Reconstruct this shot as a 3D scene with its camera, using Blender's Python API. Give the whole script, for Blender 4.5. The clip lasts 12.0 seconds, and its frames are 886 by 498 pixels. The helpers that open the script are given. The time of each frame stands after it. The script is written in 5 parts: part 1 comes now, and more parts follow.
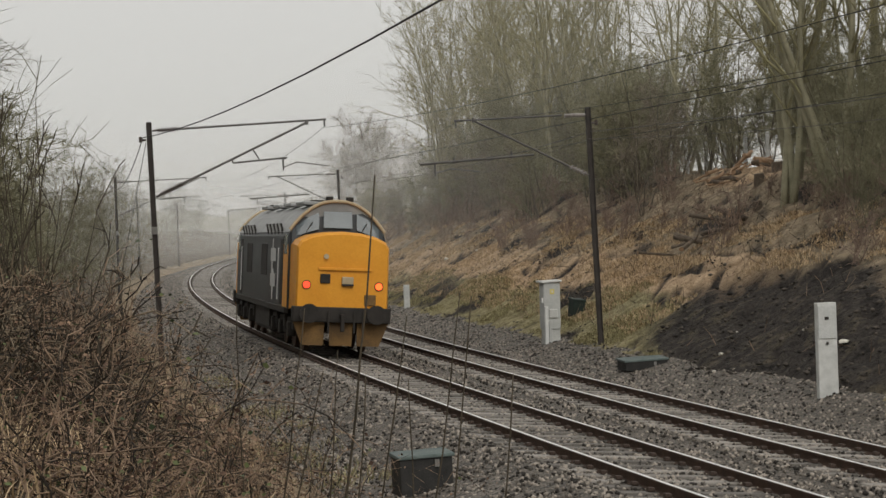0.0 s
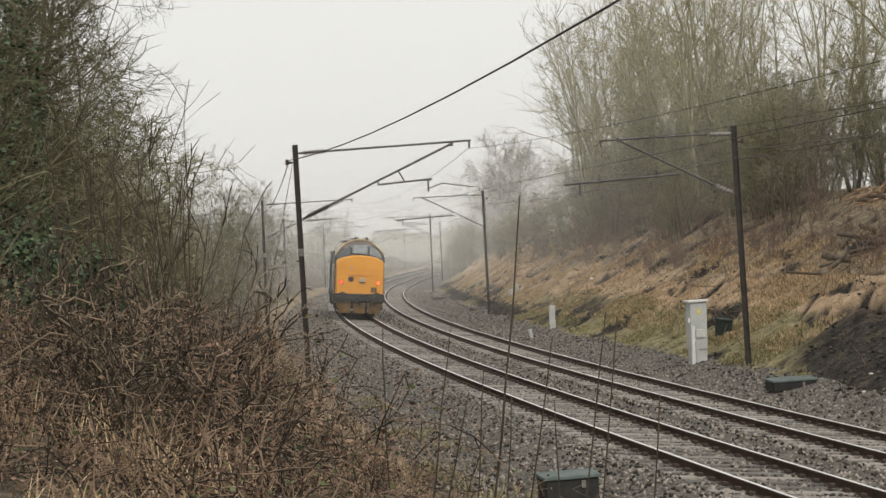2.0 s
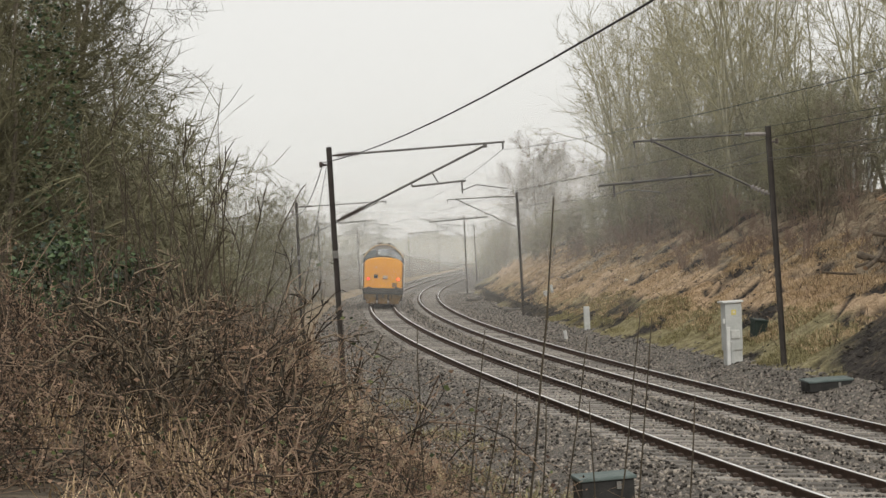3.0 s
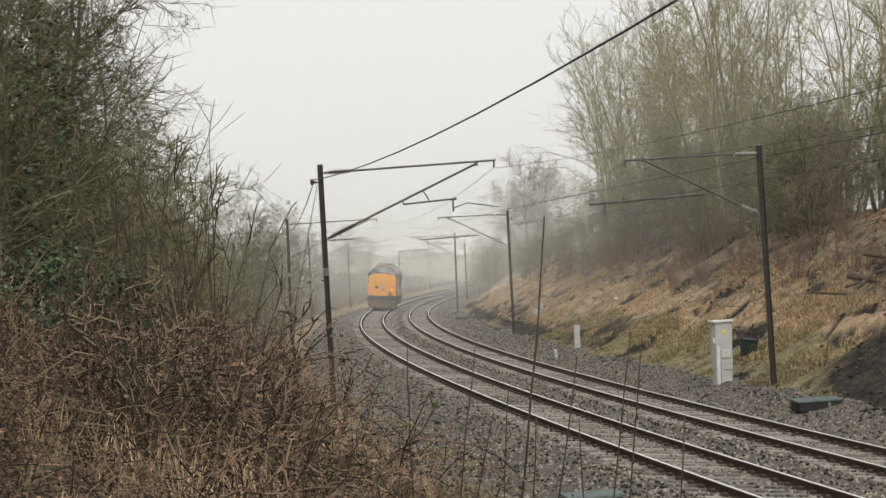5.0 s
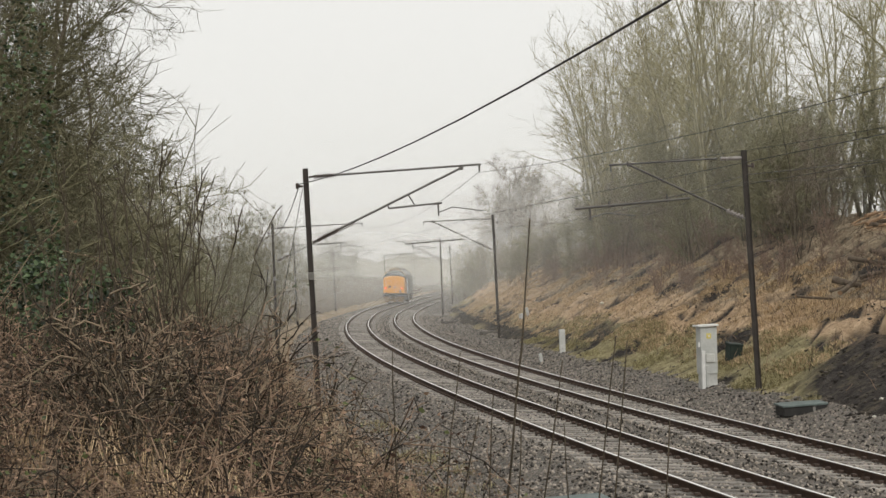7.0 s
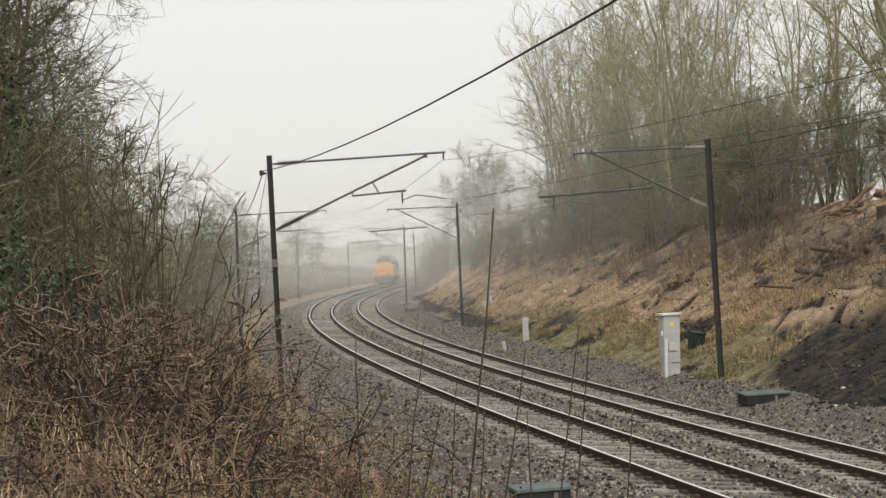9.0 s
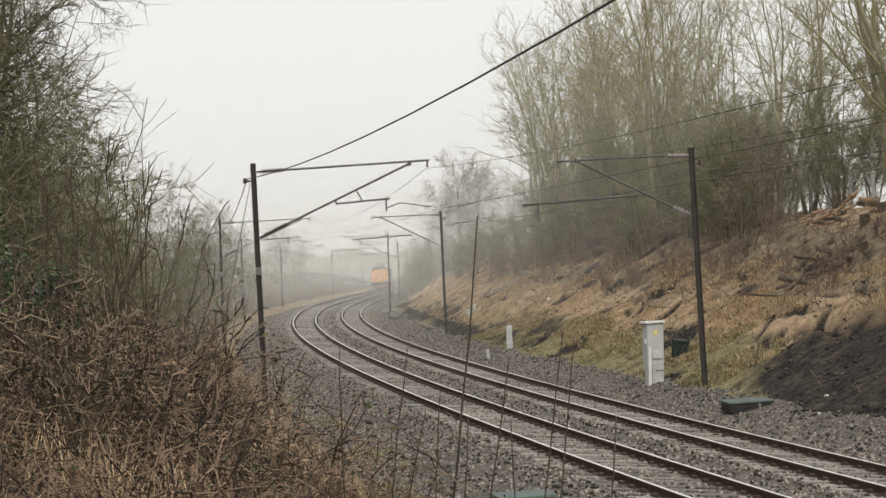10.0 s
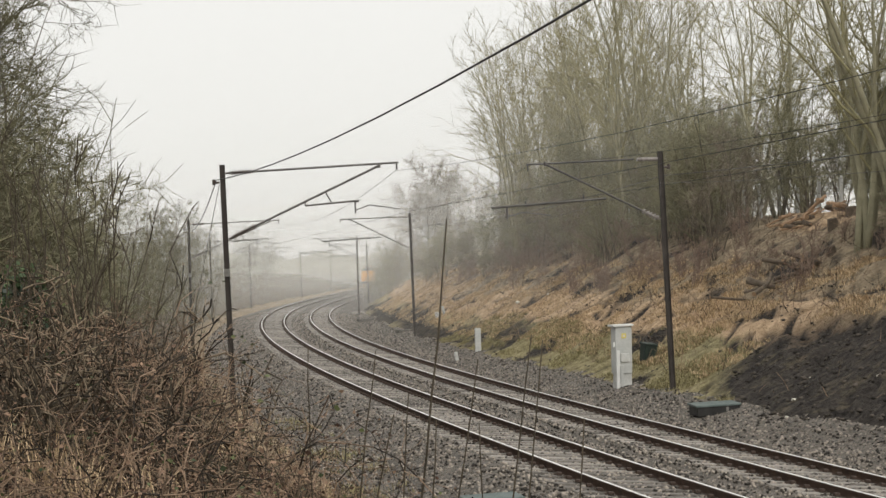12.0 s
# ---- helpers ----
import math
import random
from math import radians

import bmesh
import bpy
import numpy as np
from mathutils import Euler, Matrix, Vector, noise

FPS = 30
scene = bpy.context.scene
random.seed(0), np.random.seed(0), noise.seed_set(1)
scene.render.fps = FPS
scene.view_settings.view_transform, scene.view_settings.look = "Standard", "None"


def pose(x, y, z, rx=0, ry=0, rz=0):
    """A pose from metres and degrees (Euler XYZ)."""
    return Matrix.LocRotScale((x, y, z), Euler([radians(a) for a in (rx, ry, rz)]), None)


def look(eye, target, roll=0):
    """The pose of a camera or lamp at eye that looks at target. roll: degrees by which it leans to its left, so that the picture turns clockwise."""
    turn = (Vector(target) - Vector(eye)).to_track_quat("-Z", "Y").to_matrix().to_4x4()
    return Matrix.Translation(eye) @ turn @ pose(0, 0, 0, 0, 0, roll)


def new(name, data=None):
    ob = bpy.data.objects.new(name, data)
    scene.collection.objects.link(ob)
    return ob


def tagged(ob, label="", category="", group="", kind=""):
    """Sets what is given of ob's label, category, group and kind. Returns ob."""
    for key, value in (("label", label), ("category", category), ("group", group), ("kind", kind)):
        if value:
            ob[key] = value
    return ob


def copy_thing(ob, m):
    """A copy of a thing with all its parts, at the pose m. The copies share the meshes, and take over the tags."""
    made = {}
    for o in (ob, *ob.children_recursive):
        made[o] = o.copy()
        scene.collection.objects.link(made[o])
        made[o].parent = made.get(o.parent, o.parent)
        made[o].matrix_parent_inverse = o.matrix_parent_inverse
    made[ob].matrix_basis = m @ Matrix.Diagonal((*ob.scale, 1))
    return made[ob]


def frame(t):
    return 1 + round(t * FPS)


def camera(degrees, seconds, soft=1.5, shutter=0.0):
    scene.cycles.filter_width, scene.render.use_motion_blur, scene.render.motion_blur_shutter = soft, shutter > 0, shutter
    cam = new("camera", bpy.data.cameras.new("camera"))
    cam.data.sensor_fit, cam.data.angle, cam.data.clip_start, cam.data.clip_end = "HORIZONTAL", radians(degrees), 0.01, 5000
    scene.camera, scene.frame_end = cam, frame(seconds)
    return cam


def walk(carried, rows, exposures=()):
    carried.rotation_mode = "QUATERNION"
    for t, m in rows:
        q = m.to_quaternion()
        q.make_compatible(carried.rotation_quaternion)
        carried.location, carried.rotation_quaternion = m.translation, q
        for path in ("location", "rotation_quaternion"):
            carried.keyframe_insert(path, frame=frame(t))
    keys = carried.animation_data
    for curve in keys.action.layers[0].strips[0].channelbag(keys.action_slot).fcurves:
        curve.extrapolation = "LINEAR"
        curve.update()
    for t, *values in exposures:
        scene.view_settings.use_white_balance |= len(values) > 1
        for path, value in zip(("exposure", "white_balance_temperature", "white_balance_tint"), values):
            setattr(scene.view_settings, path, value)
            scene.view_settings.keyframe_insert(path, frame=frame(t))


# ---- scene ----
cam = camera(23.45, 12.0, soft=1.5)
EYE = 3.345
VIEW = [
    (0.0, -1.858, -0.766, 2.473),
    (0.5, -0.498, -0.849, 2.448),
    (1.0, 0.564, -0.472, 2.465),
    (1.5, 1.413, 0.048, 2.585),
    (2.0, 2.008, -0.034, 2.804),
    (2.5, 2.518, -0.071, 3.032),
    (3.0, 2.922, 0.057, 3.046),
    (5.0, 2.646, 0.526, 2.747),
    (5.5, 2.569, 0.602, 2.681),
    (6.0, 2.592, 0.680, 2.576),
    (6.5, 2.492, 0.717, 2.594),
    (7.0, 2.247, 0.619, 2.694),
    (9.0, 1.290, 0.248, 2.456),
    (9.5, 1.054, 0.316, 2.438),
    (10.0, 0.847, 0.443, 2.450),
    (10.5, 0.606, 0.479, 2.421),
    (11.0, 0.287, 0.513, 2.255),
    (11.5, 0.080, 0.497, 2.238),
    (12.0, 0.013, 0.475, 2.196),
]
walk(cam, [(t, pose(0, 0, EYE, 90 + p, 0, yaw) @ pose(0, 0, 0, 0, 0, -r)) for t, yaw, p, r in VIEW],
     exposures=[(0.0, 0.05), (0.5, 0.22), (1.0, 0.37), (1.5, 0.42), (2.5, 0.45), (6.0, 0.46), (9.0, 0.50), (12.0, 0.53)])

# ---- light: an overcast winter sky ----
world = bpy.data.worlds.new("overcast_sky")
scene.world = world
world.use_nodes = True
wn, wl = world.node_tree.nodes, world.node_tree.links
sky = wn.new("ShaderNodeTexSky")
sky.sky_type, sky.sun_disc = "NISHITA", False
sky.sun_elevation, sky.sun_rotation = radians(28), radians(200)
sky.air_density, sky.dust_density = 1.0, 6.0
grey = wn.new("ShaderNodeHueSaturation")
grey.inputs["Saturation"].default_value = 0.06
cloud = wn.new("ShaderNodeMix")
cloud.data_type = "RGBA"
cloud.inputs["Factor"].default_value = 0.88
cloud.inputs["B"].default_value = (8.1, 8.05, 7.75, 1)
wl.new(sky.outputs["Color"], grey.inputs["Color"])
wl.new(grey.outputs["Color"], cloud.inputs["A"])
wl.new(cloud.outputs["Result"], wn["Background"].inputs["Color"])
wn["Background"].inputs["Strength"].default_value = 0.084
sun = new("sun", bpy.data.lights.new("sun", "SUN"))
sun.data.energy, sun.data.angle, sun.data.color = 1.25, radians(40), (1.0, 0.97, 0.92)
sun.matrix_world = look((40, -60, 90), (0, 40, 0))

rng = random.Random(7)


# ---- the line of the railway: a curve of 1136 m radius that runs out straight ----
def lay_line():
    x, y, th = 9.288, 0.0, -0.20865
    line = {0: (x, y, th)}
    for d in (1, -1):
        x, y, th = line[0]
        for i in range(1, 1800):
            s = d * i * 0.5
            k = 1 / 1135.5 if s < 192.4 else max(0.0, 1 / 1135.5 * (1 - (s - 192.4) / 69.8)) + 1 / 6500
            if s < -84:
                k = 0.0
            x, y = x + d * 0.5 * math.sin(th + d * k * 0.25), y + d * 0.5 * math.cos(th + d * k * 0.25)
            th += d * k * 0.5
            line[d * i] = (x, y, th)
    return line


LINE = lay_line()


def along(s):
    i = max(-1798, min(1798, math.floor(s * 2)))
    a, b, f = LINE[i], LINE[i + 1], s * 2 - i
    return tuple(p + (q - p) * f for p, q in zip(a, b))


def place(s, u, z=0.0):
    """The point s metres along the line and u metres to the right of the near track's middle."""
    x, y, th = along(s)
    return Vector((x + u * math.cos(th), y - u * math.sin(th), z))


def station(s, u, z=0.0, turn=0.0, lean=0.0):
    """A pose there, with y along the line."""
    p = place(s, u, z)
    return pose(p.x, p.y, p.z, 0, lean, -math.degrees(along(s)[2]) + turn)


def nearest(x, y):
    """s and u of a point of the plan."""
    s = y
    for _ in range(6):
        px, py, th = along(s)
        s += (x - px) * math.sin(th) + (y - py) * math.cos(th)
    px, py, th = along(s)
    return s, (x - px) * math.cos(th) - (y - py) * math.sin(th)


FAR_U, FAR_Z, CANT = 3.445, -0.213, 0.121
PROFILE = [(-500, 9), (-60, 5.0), (-25, 3.6), (-14, 2.9), (-10.5, 2.2), (-8.9, 1.72), (-7.2, 0.95), (-5.6, 0.1), (-4.6, -0.28), (-3.6, -0.40), (-2.6, -0.36),
           (-2.0, -0.16), (0, -0.18), (1.7, -0.26), (3.4, -0.38), (5.3, -0.45), (6.3, -0.50), (7.0, -0.36), (7.8, -0.10), (9.0, 0.55), (11.0, 1.75), (13.5, 3.05),
           (15.5, 4.1), (17.0, 4.65), (20, 4.85), (60, 5.5), (500, 9)]


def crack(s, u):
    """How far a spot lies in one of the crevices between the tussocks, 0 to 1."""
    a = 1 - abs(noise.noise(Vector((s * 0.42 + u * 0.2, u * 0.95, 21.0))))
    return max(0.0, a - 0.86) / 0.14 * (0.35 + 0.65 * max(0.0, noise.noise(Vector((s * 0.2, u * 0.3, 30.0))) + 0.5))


def ground_z(s, u):
    for (a, za), (b, zb) in zip(PROFILE, PROFILE[1:]):
        if u <= b:
            f = (u - a) / (b - a)
            z = za + (zb - za) * f
            break
    rough = 0.0 if -4.0 < u < 6.9 else min(1.0, max(abs(u - 1.9) - 4.6, 0) / 2.5)
    p = Vector((s * 0.16, u * 0.30, 3.1))
    z += rough * (0.28 * noise.noise(p) + 0.12 * noise.noise(p * 3.1) + 0.05 * noise.noise(p * 8.0))
    if u > 7.2:
        # broken turf ledges
        z += rough * (0.20 * max(0.0, noise.noise(Vector((s * 0.45, u * 0.9, 5.5))) - 0.05) + 0.07 * noise.noise(Vector((s * 1.4, u * 1.9, 15.5))))
        z -= 0.30 * crack(s, u)
    return z


# ---- materials ----
def nodes_of(name):
    m = bpy.data.materials.new(name)
    m.use_nodes = True
    return m, m.node_tree.nodes, m.node_tree.links


def surface(name, dark, light, scale=6.0, rough=0.85, metal=0.0, bump=0.3, fine=60.0, island=0.0, spec=0.3, each=0.0):
    """A surface whose colour wanders between two tones at two scales, with relief."""
    m, n, l = nodes_of(name)
    b = n["Principled BSDF"]
    co = n.new("ShaderNodeTexCoord")
    big, small = n.new("ShaderNodeTexNoise"), n.new("ShaderNodeTexNoise")
    big.inputs["Scale"].default_value, big.inputs["Detail"].default_value = scale, 6
    small.inputs["Scale"].default_value, small.inputs["Detail"].default_value = fine, 4
    mix = n.new("ShaderNodeMath")
    mix.operation, mix.inputs[2].default_value = "MULTIPLY_ADD", 0.0
    mix.inputs[1].default_value = 0.6
    l.new(co.outputs["Object"], big.inputs["Vector"])
    l.new(co.outputs["Object"], small.inputs["Vector"])
    l.new(big.outputs["Fac"], mix.inputs[0])
    half = n.new("ShaderNodeMath")
    half.operation, half.inputs[1].default_value = "MULTIPLY", 0.4
    l.new(small.outputs["Fac"], half.inputs[0])
    l.new(half.outputs[0], mix.inputs[2])
    fac = mix.outputs[0]
    for kind, amount in (("ShaderNodeNewGeometry", island), ("ShaderNodeObjectInfo", each)):
        if amount:
            g, add = n.new(kind), n.new("ShaderNodeMath")
            add.operation, add.inputs[1].default_value = "MULTIPLY_ADD", amount
            sub = n.new("ShaderNodeMath")
            sub.operation, sub.inputs[1].default_value = "SUBTRACT", 0.5
            l.new(g.outputs["Random Per Island" if island and kind.endswith("Geometry") else "Random"], sub.inputs[0])
            l.new(sub.outputs[0], add.inputs[0])
            l.new(fac, add.inputs[2])
            fac = add.outputs[0]
    ramp = n.new("ShaderNodeValToRGB")
    ramp.color_ramp.elements[0].position, ramp.color_ramp.elements[1].position = 0.3, 0.7
    ramp.color_ramp.elements[0].color, ramp.color_ramp.elements[1].color = (*dark, 1), (*light, 1)
    l.new(fac, ramp.inputs["Fac"])
    l.new(ramp.outputs["Color"], b.inputs["Base Color"])
    b.inputs["Roughness"].default_value, b.inputs["Metallic"].default_value = rough, metal
    b.inputs["Specular IOR Level"].default_value = spec
    if bump:
        bp = n.new("ShaderNodeBump")
        bp.inputs["Strength"].default_value, bp.inputs["Distance"].default_value = bump, 0.02
        l.new(small.outputs["Fac"], bp.inputs["Height"])
        l.new(bp.outputs["Normal"], b.inputs["Normal"])
    return m


def glow(name, colour, strength):
    m, n, l = nodes_of(name)
    b = n["Principled BSDF"]
    b.inputs["Base Color"].default_value = (0.10, 0.01, 0.01, 1)
    b.inputs["Emission Color"].default_value = (*colour, 1)
    b.inputs["Emission Strength"].default_value = strength
    return m


def terrain_material():
    """Straw, moss, litter and bare black earth, which also paints shade, by the zones of the slope."""
    m, n, l = nodes_of("trackside_ground")
    b = n["Principled BSDF"]
    co, zone = n.new("ShaderNodeTexCoord"), n.new("ShaderNodeAttribute")
    zone.attribute_name = "zone"
    sep = n.new("ShaderNodeSeparateColor")
    l.new(zone.outputs["Color"], sep.inputs["Color"])

    def noisy(scale, a, c, detail=7):
        t, r = n.new("ShaderNodeTexNoise"), n.new("ShaderNodeValToRGB")
        t.inputs["Scale"].default_value, t.inputs["Detail"].default_value, t.inputs["Roughness"].default_value = scale, detail, 0.65
        r.color_ramp.elements[0].position, r.color_ramp.elements[1].position = 0.35, 0.65
        r.color_ramp.elements[0].color, r.color_ramp.elements[1].color = (*a, 1), (*c, 1)
        l.new(co.outputs["Object"], t.inputs["Vector"])
        l.new(t.outputs["Fac"], r.inputs["Fac"])
        return r.outputs["Color"], t.outputs["Fac"]

    def over(base, top, fac, hard):
        wob = n.new("ShaderNodeTexNoise")
        wob.inputs["Scale"].default_value, wob.inputs["Detail"].default_value = 1.3, 9
        wob.inputs["Roughness"].default_value = 0.7
        l.new(co.outputs["Object"], wob.inputs["Vector"])
        add = n.new("ShaderNodeMath")
        add.operation = "MULTIPLY_ADD"
        add.inputs[1].default_value = 1.0
        l.new(fac, add.inputs[0])
        l.new(wob.outputs["Fac"], add.inputs[2])
        ramp = n.new("ShaderNodeMapRange")
        ramp.inputs["From Min"].default_value, ramp.inputs["From Max"].default_value = 1.0 - hard, 1.0 + hard
        l.new(add.outputs[0], ramp.inputs["Value"])
        mx = n.new("ShaderNodeMix")
        mx.data_type = "RGBA"
        l.new(ramp.outputs["Result"], mx.inputs["Factor"])
        l.new(base, mx.inputs["A"])
        l.new(top, mx.inputs["B"])
        return mx.outputs["Result"]

    litter, f1 = noisy(2.2, (0.14, 0.112, 0.078), (0.38, 0.300, 0.205))
    straw, _ = noisy(2.6, (0.28, 0.192, 0.115), (0.62, 0.455, 0.30))
    moss, _ = noisy(3.0, (0.15, 0.128, 0.065), (0.37, 0.325, 0.185))
    # besides bare soil, this black is the painted shade of crevices and turf breaks
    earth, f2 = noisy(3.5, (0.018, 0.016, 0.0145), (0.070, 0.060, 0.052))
    c = over(litter, straw, sep.outputs["Blue"], 0.16)
    c = over(c, moss, sep.outputs["Green"], 0.18)
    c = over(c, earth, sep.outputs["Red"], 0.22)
    l.new(c, b.inputs["Base Color"])
    b.inputs["Roughness"].default_value = 0.95
    b.inputs["Specular IOR Level"].default_value = 0.15
    fine = n.new("ShaderNodeTexNoise")
    fine.inputs["Scale"].default_value, fine.inputs["Detail"].default_value = 9, 8
    l.new(co.outputs["Object"], fine.inputs["Vector"])
    bp = n.new("ShaderNodeBump")
    bp.inputs["Strength"].default_value, bp.inputs["Distance"].default_value = 0.9, 0.22
    l.new(fine.outputs["Fac"], bp.inputs["Height"])
    l.new(bp.outputs["Normal"], b.inputs["Normal"])
    return m


def ballast_material():
    m, n, l = nodes_of("ballast")
    b = n["Principled BSDF"]
    co = n.new("ShaderNodeTexCoord")
    cell, stain = n.new("ShaderNodeTexVoronoi"), n.new("ShaderNodeTexNoise")
    cell.inputs["Scale"].default_value = 21
    stain.inputs["Scale"].default_value, stain.inputs["Detail"].default_value = 0.5, 5
    l.new(co.outputs["Object"], cell.inputs["Vector"])
    l.new(co.outputs["Object"], stain.inputs["Vector"])
    bw = n.new("ShaderNodeSeparateColor")
    l.new(cell.outputs["Color"], bw.inputs["Color"])
    ramp = n.new("ShaderNodeValToRGB")
    ramp.color_ramp.elements[0].color, ramp.color_ramp.elements[1].color = (0.026, 0.023, 0.019, 1), (0.225, 0.197, 0.165, 1)
    l.new(bw.outputs["Red"], ramp.inputs["Fac"])
    tint = n.new("ShaderNodeMix")
    tint.data_type, tint.blend_type = "RGBA", "MULTIPLY"
    tint.inputs["Factor"].default_value = 0.7
    r2 = n.new("ShaderNodeValToRGB")
    r2.color_ramp.elements[0].position, r2.color_ramp.elements[1].position = 0.35, 0.65
    r2.color_ramp.elements[0].color, r2.color_ramp.elements[1].color = (0.58, 0.53, 0.47, 1), (1, 0.97, 0.95, 1)
    l.new(stain.outputs["Fac"], r2.inputs["Fac"])
    l.new(ramp.outputs["Color"], tint.inputs["A"])
    l.new(r2.outputs["Color"], tint.inputs["B"])
    l.new(tint.outputs["Result"], b.inputs["Base Color"])
    b.inputs["Roughness"].default_value = 0.7
    bp = n.new("ShaderNodeBump")
    bp.inputs["Strength"].default_value, bp.inputs["Distance"].default_value, bp.invert = 1.0, 0.05, True
    l.new(cell.outputs["Distance"], bp.inputs["Height"])
    l.new(bp.outputs["Normal"], b.inputs["Normal"])
    return m


def mist_material(name, thick):
    """A veil of drifting mist: white scattering droplets, thinning upwards."""
    m, n, l = nodes_of(name)
    n.remove(n["Principled BSDF"])
    clear, front, back = n.new("ShaderNodeBsdfTransparent"), n.new("ShaderNodeBsdfDiffuse"), n.new("ShaderNodeBsdfTranslucent")
    for x in (front, back):
        x.inputs["Color"].default_value = (0.93, 0.93, 0.90, 1)
    both, mix = n.new("ShaderNodeMixShader"), n.new("ShaderNodeMixShader")
    co, sep, up, mul = n.new("ShaderNodeTexCoord"), n.new("ShaderNodeSeparateXYZ"), n.new("ShaderNodeMapRange"), n.new("ShaderNodeMath")
    l.new(co.outputs["Object"], sep.inputs["Vector"])
    l.new(sep.outputs["Z"], up.inputs["Value"])
    up.interpolation_type = "SMOOTHSTEP"
    up.inputs["From Min"].default_value, up.inputs["From Max"].default_value = 4, 21
    up.inputs["To Min"].default_value, up.inputs["To Max"].default_value = thick, 0.0
    low, lift = n.new("ShaderNodeMapRange"), n.new("ShaderNodeMath")
    low.interpolation_type, lift.operation = "SMOOTHSTEP", "MULTIPLY"
    low.inputs["From Min"].default_value, low.inputs["From Max"].default_value = -0.4, 1.9
    l.new(sep.outputs["Z"], low.inputs["Value"])
    l.new(up.outputs["Result"], lift.inputs[0])
    l.new(low.outputs["Result"], lift.inputs[1])
    drift, dm = n.new("ShaderNodeTexNoise"), n.new("ShaderNodeMapRange")
    drift.inputs["Scale"].default_value, drift.inputs["Detail"].default_value = 0.06, 3
    l.new(co.outputs["Object"], drift.inputs["Vector"])
    l.new(drift.outputs["Fac"], dm.inputs["Value"])
    dm.inputs["From Min"].default_value, dm.inputs["From Max"].default_value = 0.3, 0.7
    dm.inputs["To Min"].default_value, dm.inputs["To Max"].default_value = 0.8, 1.15
    mul.operation = "MULTIPLY"
    l.new(lift.outputs[0], mul.inputs[0])
    l.new(dm.outputs["Result"], mul.inputs[1])
    l.new(front.outputs[0], both.inputs[1])
    l.new(back.outputs[0], both.inputs[2])
    l.new(mul.outputs[0], mix.inputs["Fac"])
    l.new(clear.outputs[0], mix.inputs[1])
    l.new(both.outputs[0], mix.inputs[2])
    l.new(mix.outputs[0], n["Material Output"].inputs["Surface"])
    return m


M_GROUND, M_BALLAST = terrain_material(), ballast_material()
M_STONE = surface("ballast_stone", (0.026, 0.022, 0.018), (0.36, 0.315, 0.265), 9, 0.75, island=0.9)
M_RAIL = surface("rusty_rail_web", (0.035, 0.022, 0.016), (0.10, 0.06, 0.04), 5, 0.8)
M_RAILTOP = surface("polished_railhead", (0.78, 0.77, 0.75), (0.92, 0.91, 0.89), 3, 0.60, 1.0, 0.0)
M_SLEEPER = surface("weathered_concrete_sleeper", (0.115, 0.104, 0.092), (0.30, 0.275, 0.245), 4, 0.8, each=0.5)
M_CLIP = surface("rusty_clip", (0.03, 0.022, 0.018), (0.09, 0.06, 0.045), 30, 0.8)
M_MAST = surface("weathered_mast_steel", (0.030, 0.026, 0.024), (0.085, 0.072, 0.062), 2.5, 0.7, 0.3)
M_TUBE = surface("galvanised_tube", (0.09, 0.085, 0.08), (0.20, 0.19, 0.18), 6, 0.6, 0.4)
M_BAND = surface("pale_mast_plate", (0.12, 0.115, 0.105), (0.24, 0.23, 0.21), 9, 0.7)
M_INSUL = surface("brown_insulator", (0.035, 0.026, 0.022), (0.11, 0.085, 0.075), 9, 0.3)
M_INSUL_PALE = surface("grey_insulator", (0.10, 0.085, 0.075), (0.30, 0.27, 0.25), 9, 0.35)
M_WIRE = surface("dark_wire", (0.02, 0.02, 0.02), (0.05, 0.045, 0.04), 3, 0.6, 0.4, 0)
M_BARK = surface("grey_brown_bark", (0.060, 0.048, 0.036), (0.19, 0.16, 0.12), 3, 0.9)
M_BARK_PALE = surface("pale_ash_bark", (0.16, 0.147, 0.095), (0.35, 0.325, 0.22), 2, 0.9)
M_TWIG = surface("brown_twigs", (0.10, 0.084, 0.064), (0.26, 0.22, 0.17), 1.2, 0.9, bump=0)
M_TWIG_GREEN = surface("greenish_twigs", (0.112, 0.106, 0.064), (0.295, 0.278, 0.178), 0.8, 0.9, bump=0)
M_TWIG_DARK = surface("dark_olive_twigs", (0.055, 0.051, 0.029), (0.185, 0.170, 0.096), 0.7, 0.9, bump=0)
M_TWIG_TAN = surface("tan_twigs", (0.145, 0.130, 0.070), (0.34, 0.308, 0.172), 0.8, 0.9, bump=0)
M_TWIG_RED = surface("reddish_twigs", (0.14, 0.102, 0.08), (0.33, 0.24, 0.19), 1.2, 0.9, bump=0)
M_CANE = surface("bramble_cane", (0.020, 0.014, 0.009), (0.29, 0.20, 0.135), 1.5, 0.75, bump=0, island=0.9)
M_THORN = surface("dark_thorn_bark", (0.022, 0.016, 0.010), (0.24, 0.185, 0.125), 1.5, 0.8, bump=0, island=0.8)
M_TUBE_PALE = surface("pale_galvanised_tube", (0.06, 0.056, 0.05), (0.15, 0.14, 0.128), 6, 0.55, 0.3)
M_CLOD = surface("black_earth_clod", (0.022, 0.019, 0.016), (0.095, 0.080, 0.066), 4, 0.95, island=0.6)
M_STALK = surface("dry_stalk", (0.028, 0.022, 0.014), (0.080, 0.062, 0.040), 3, 0.8, bump=0)
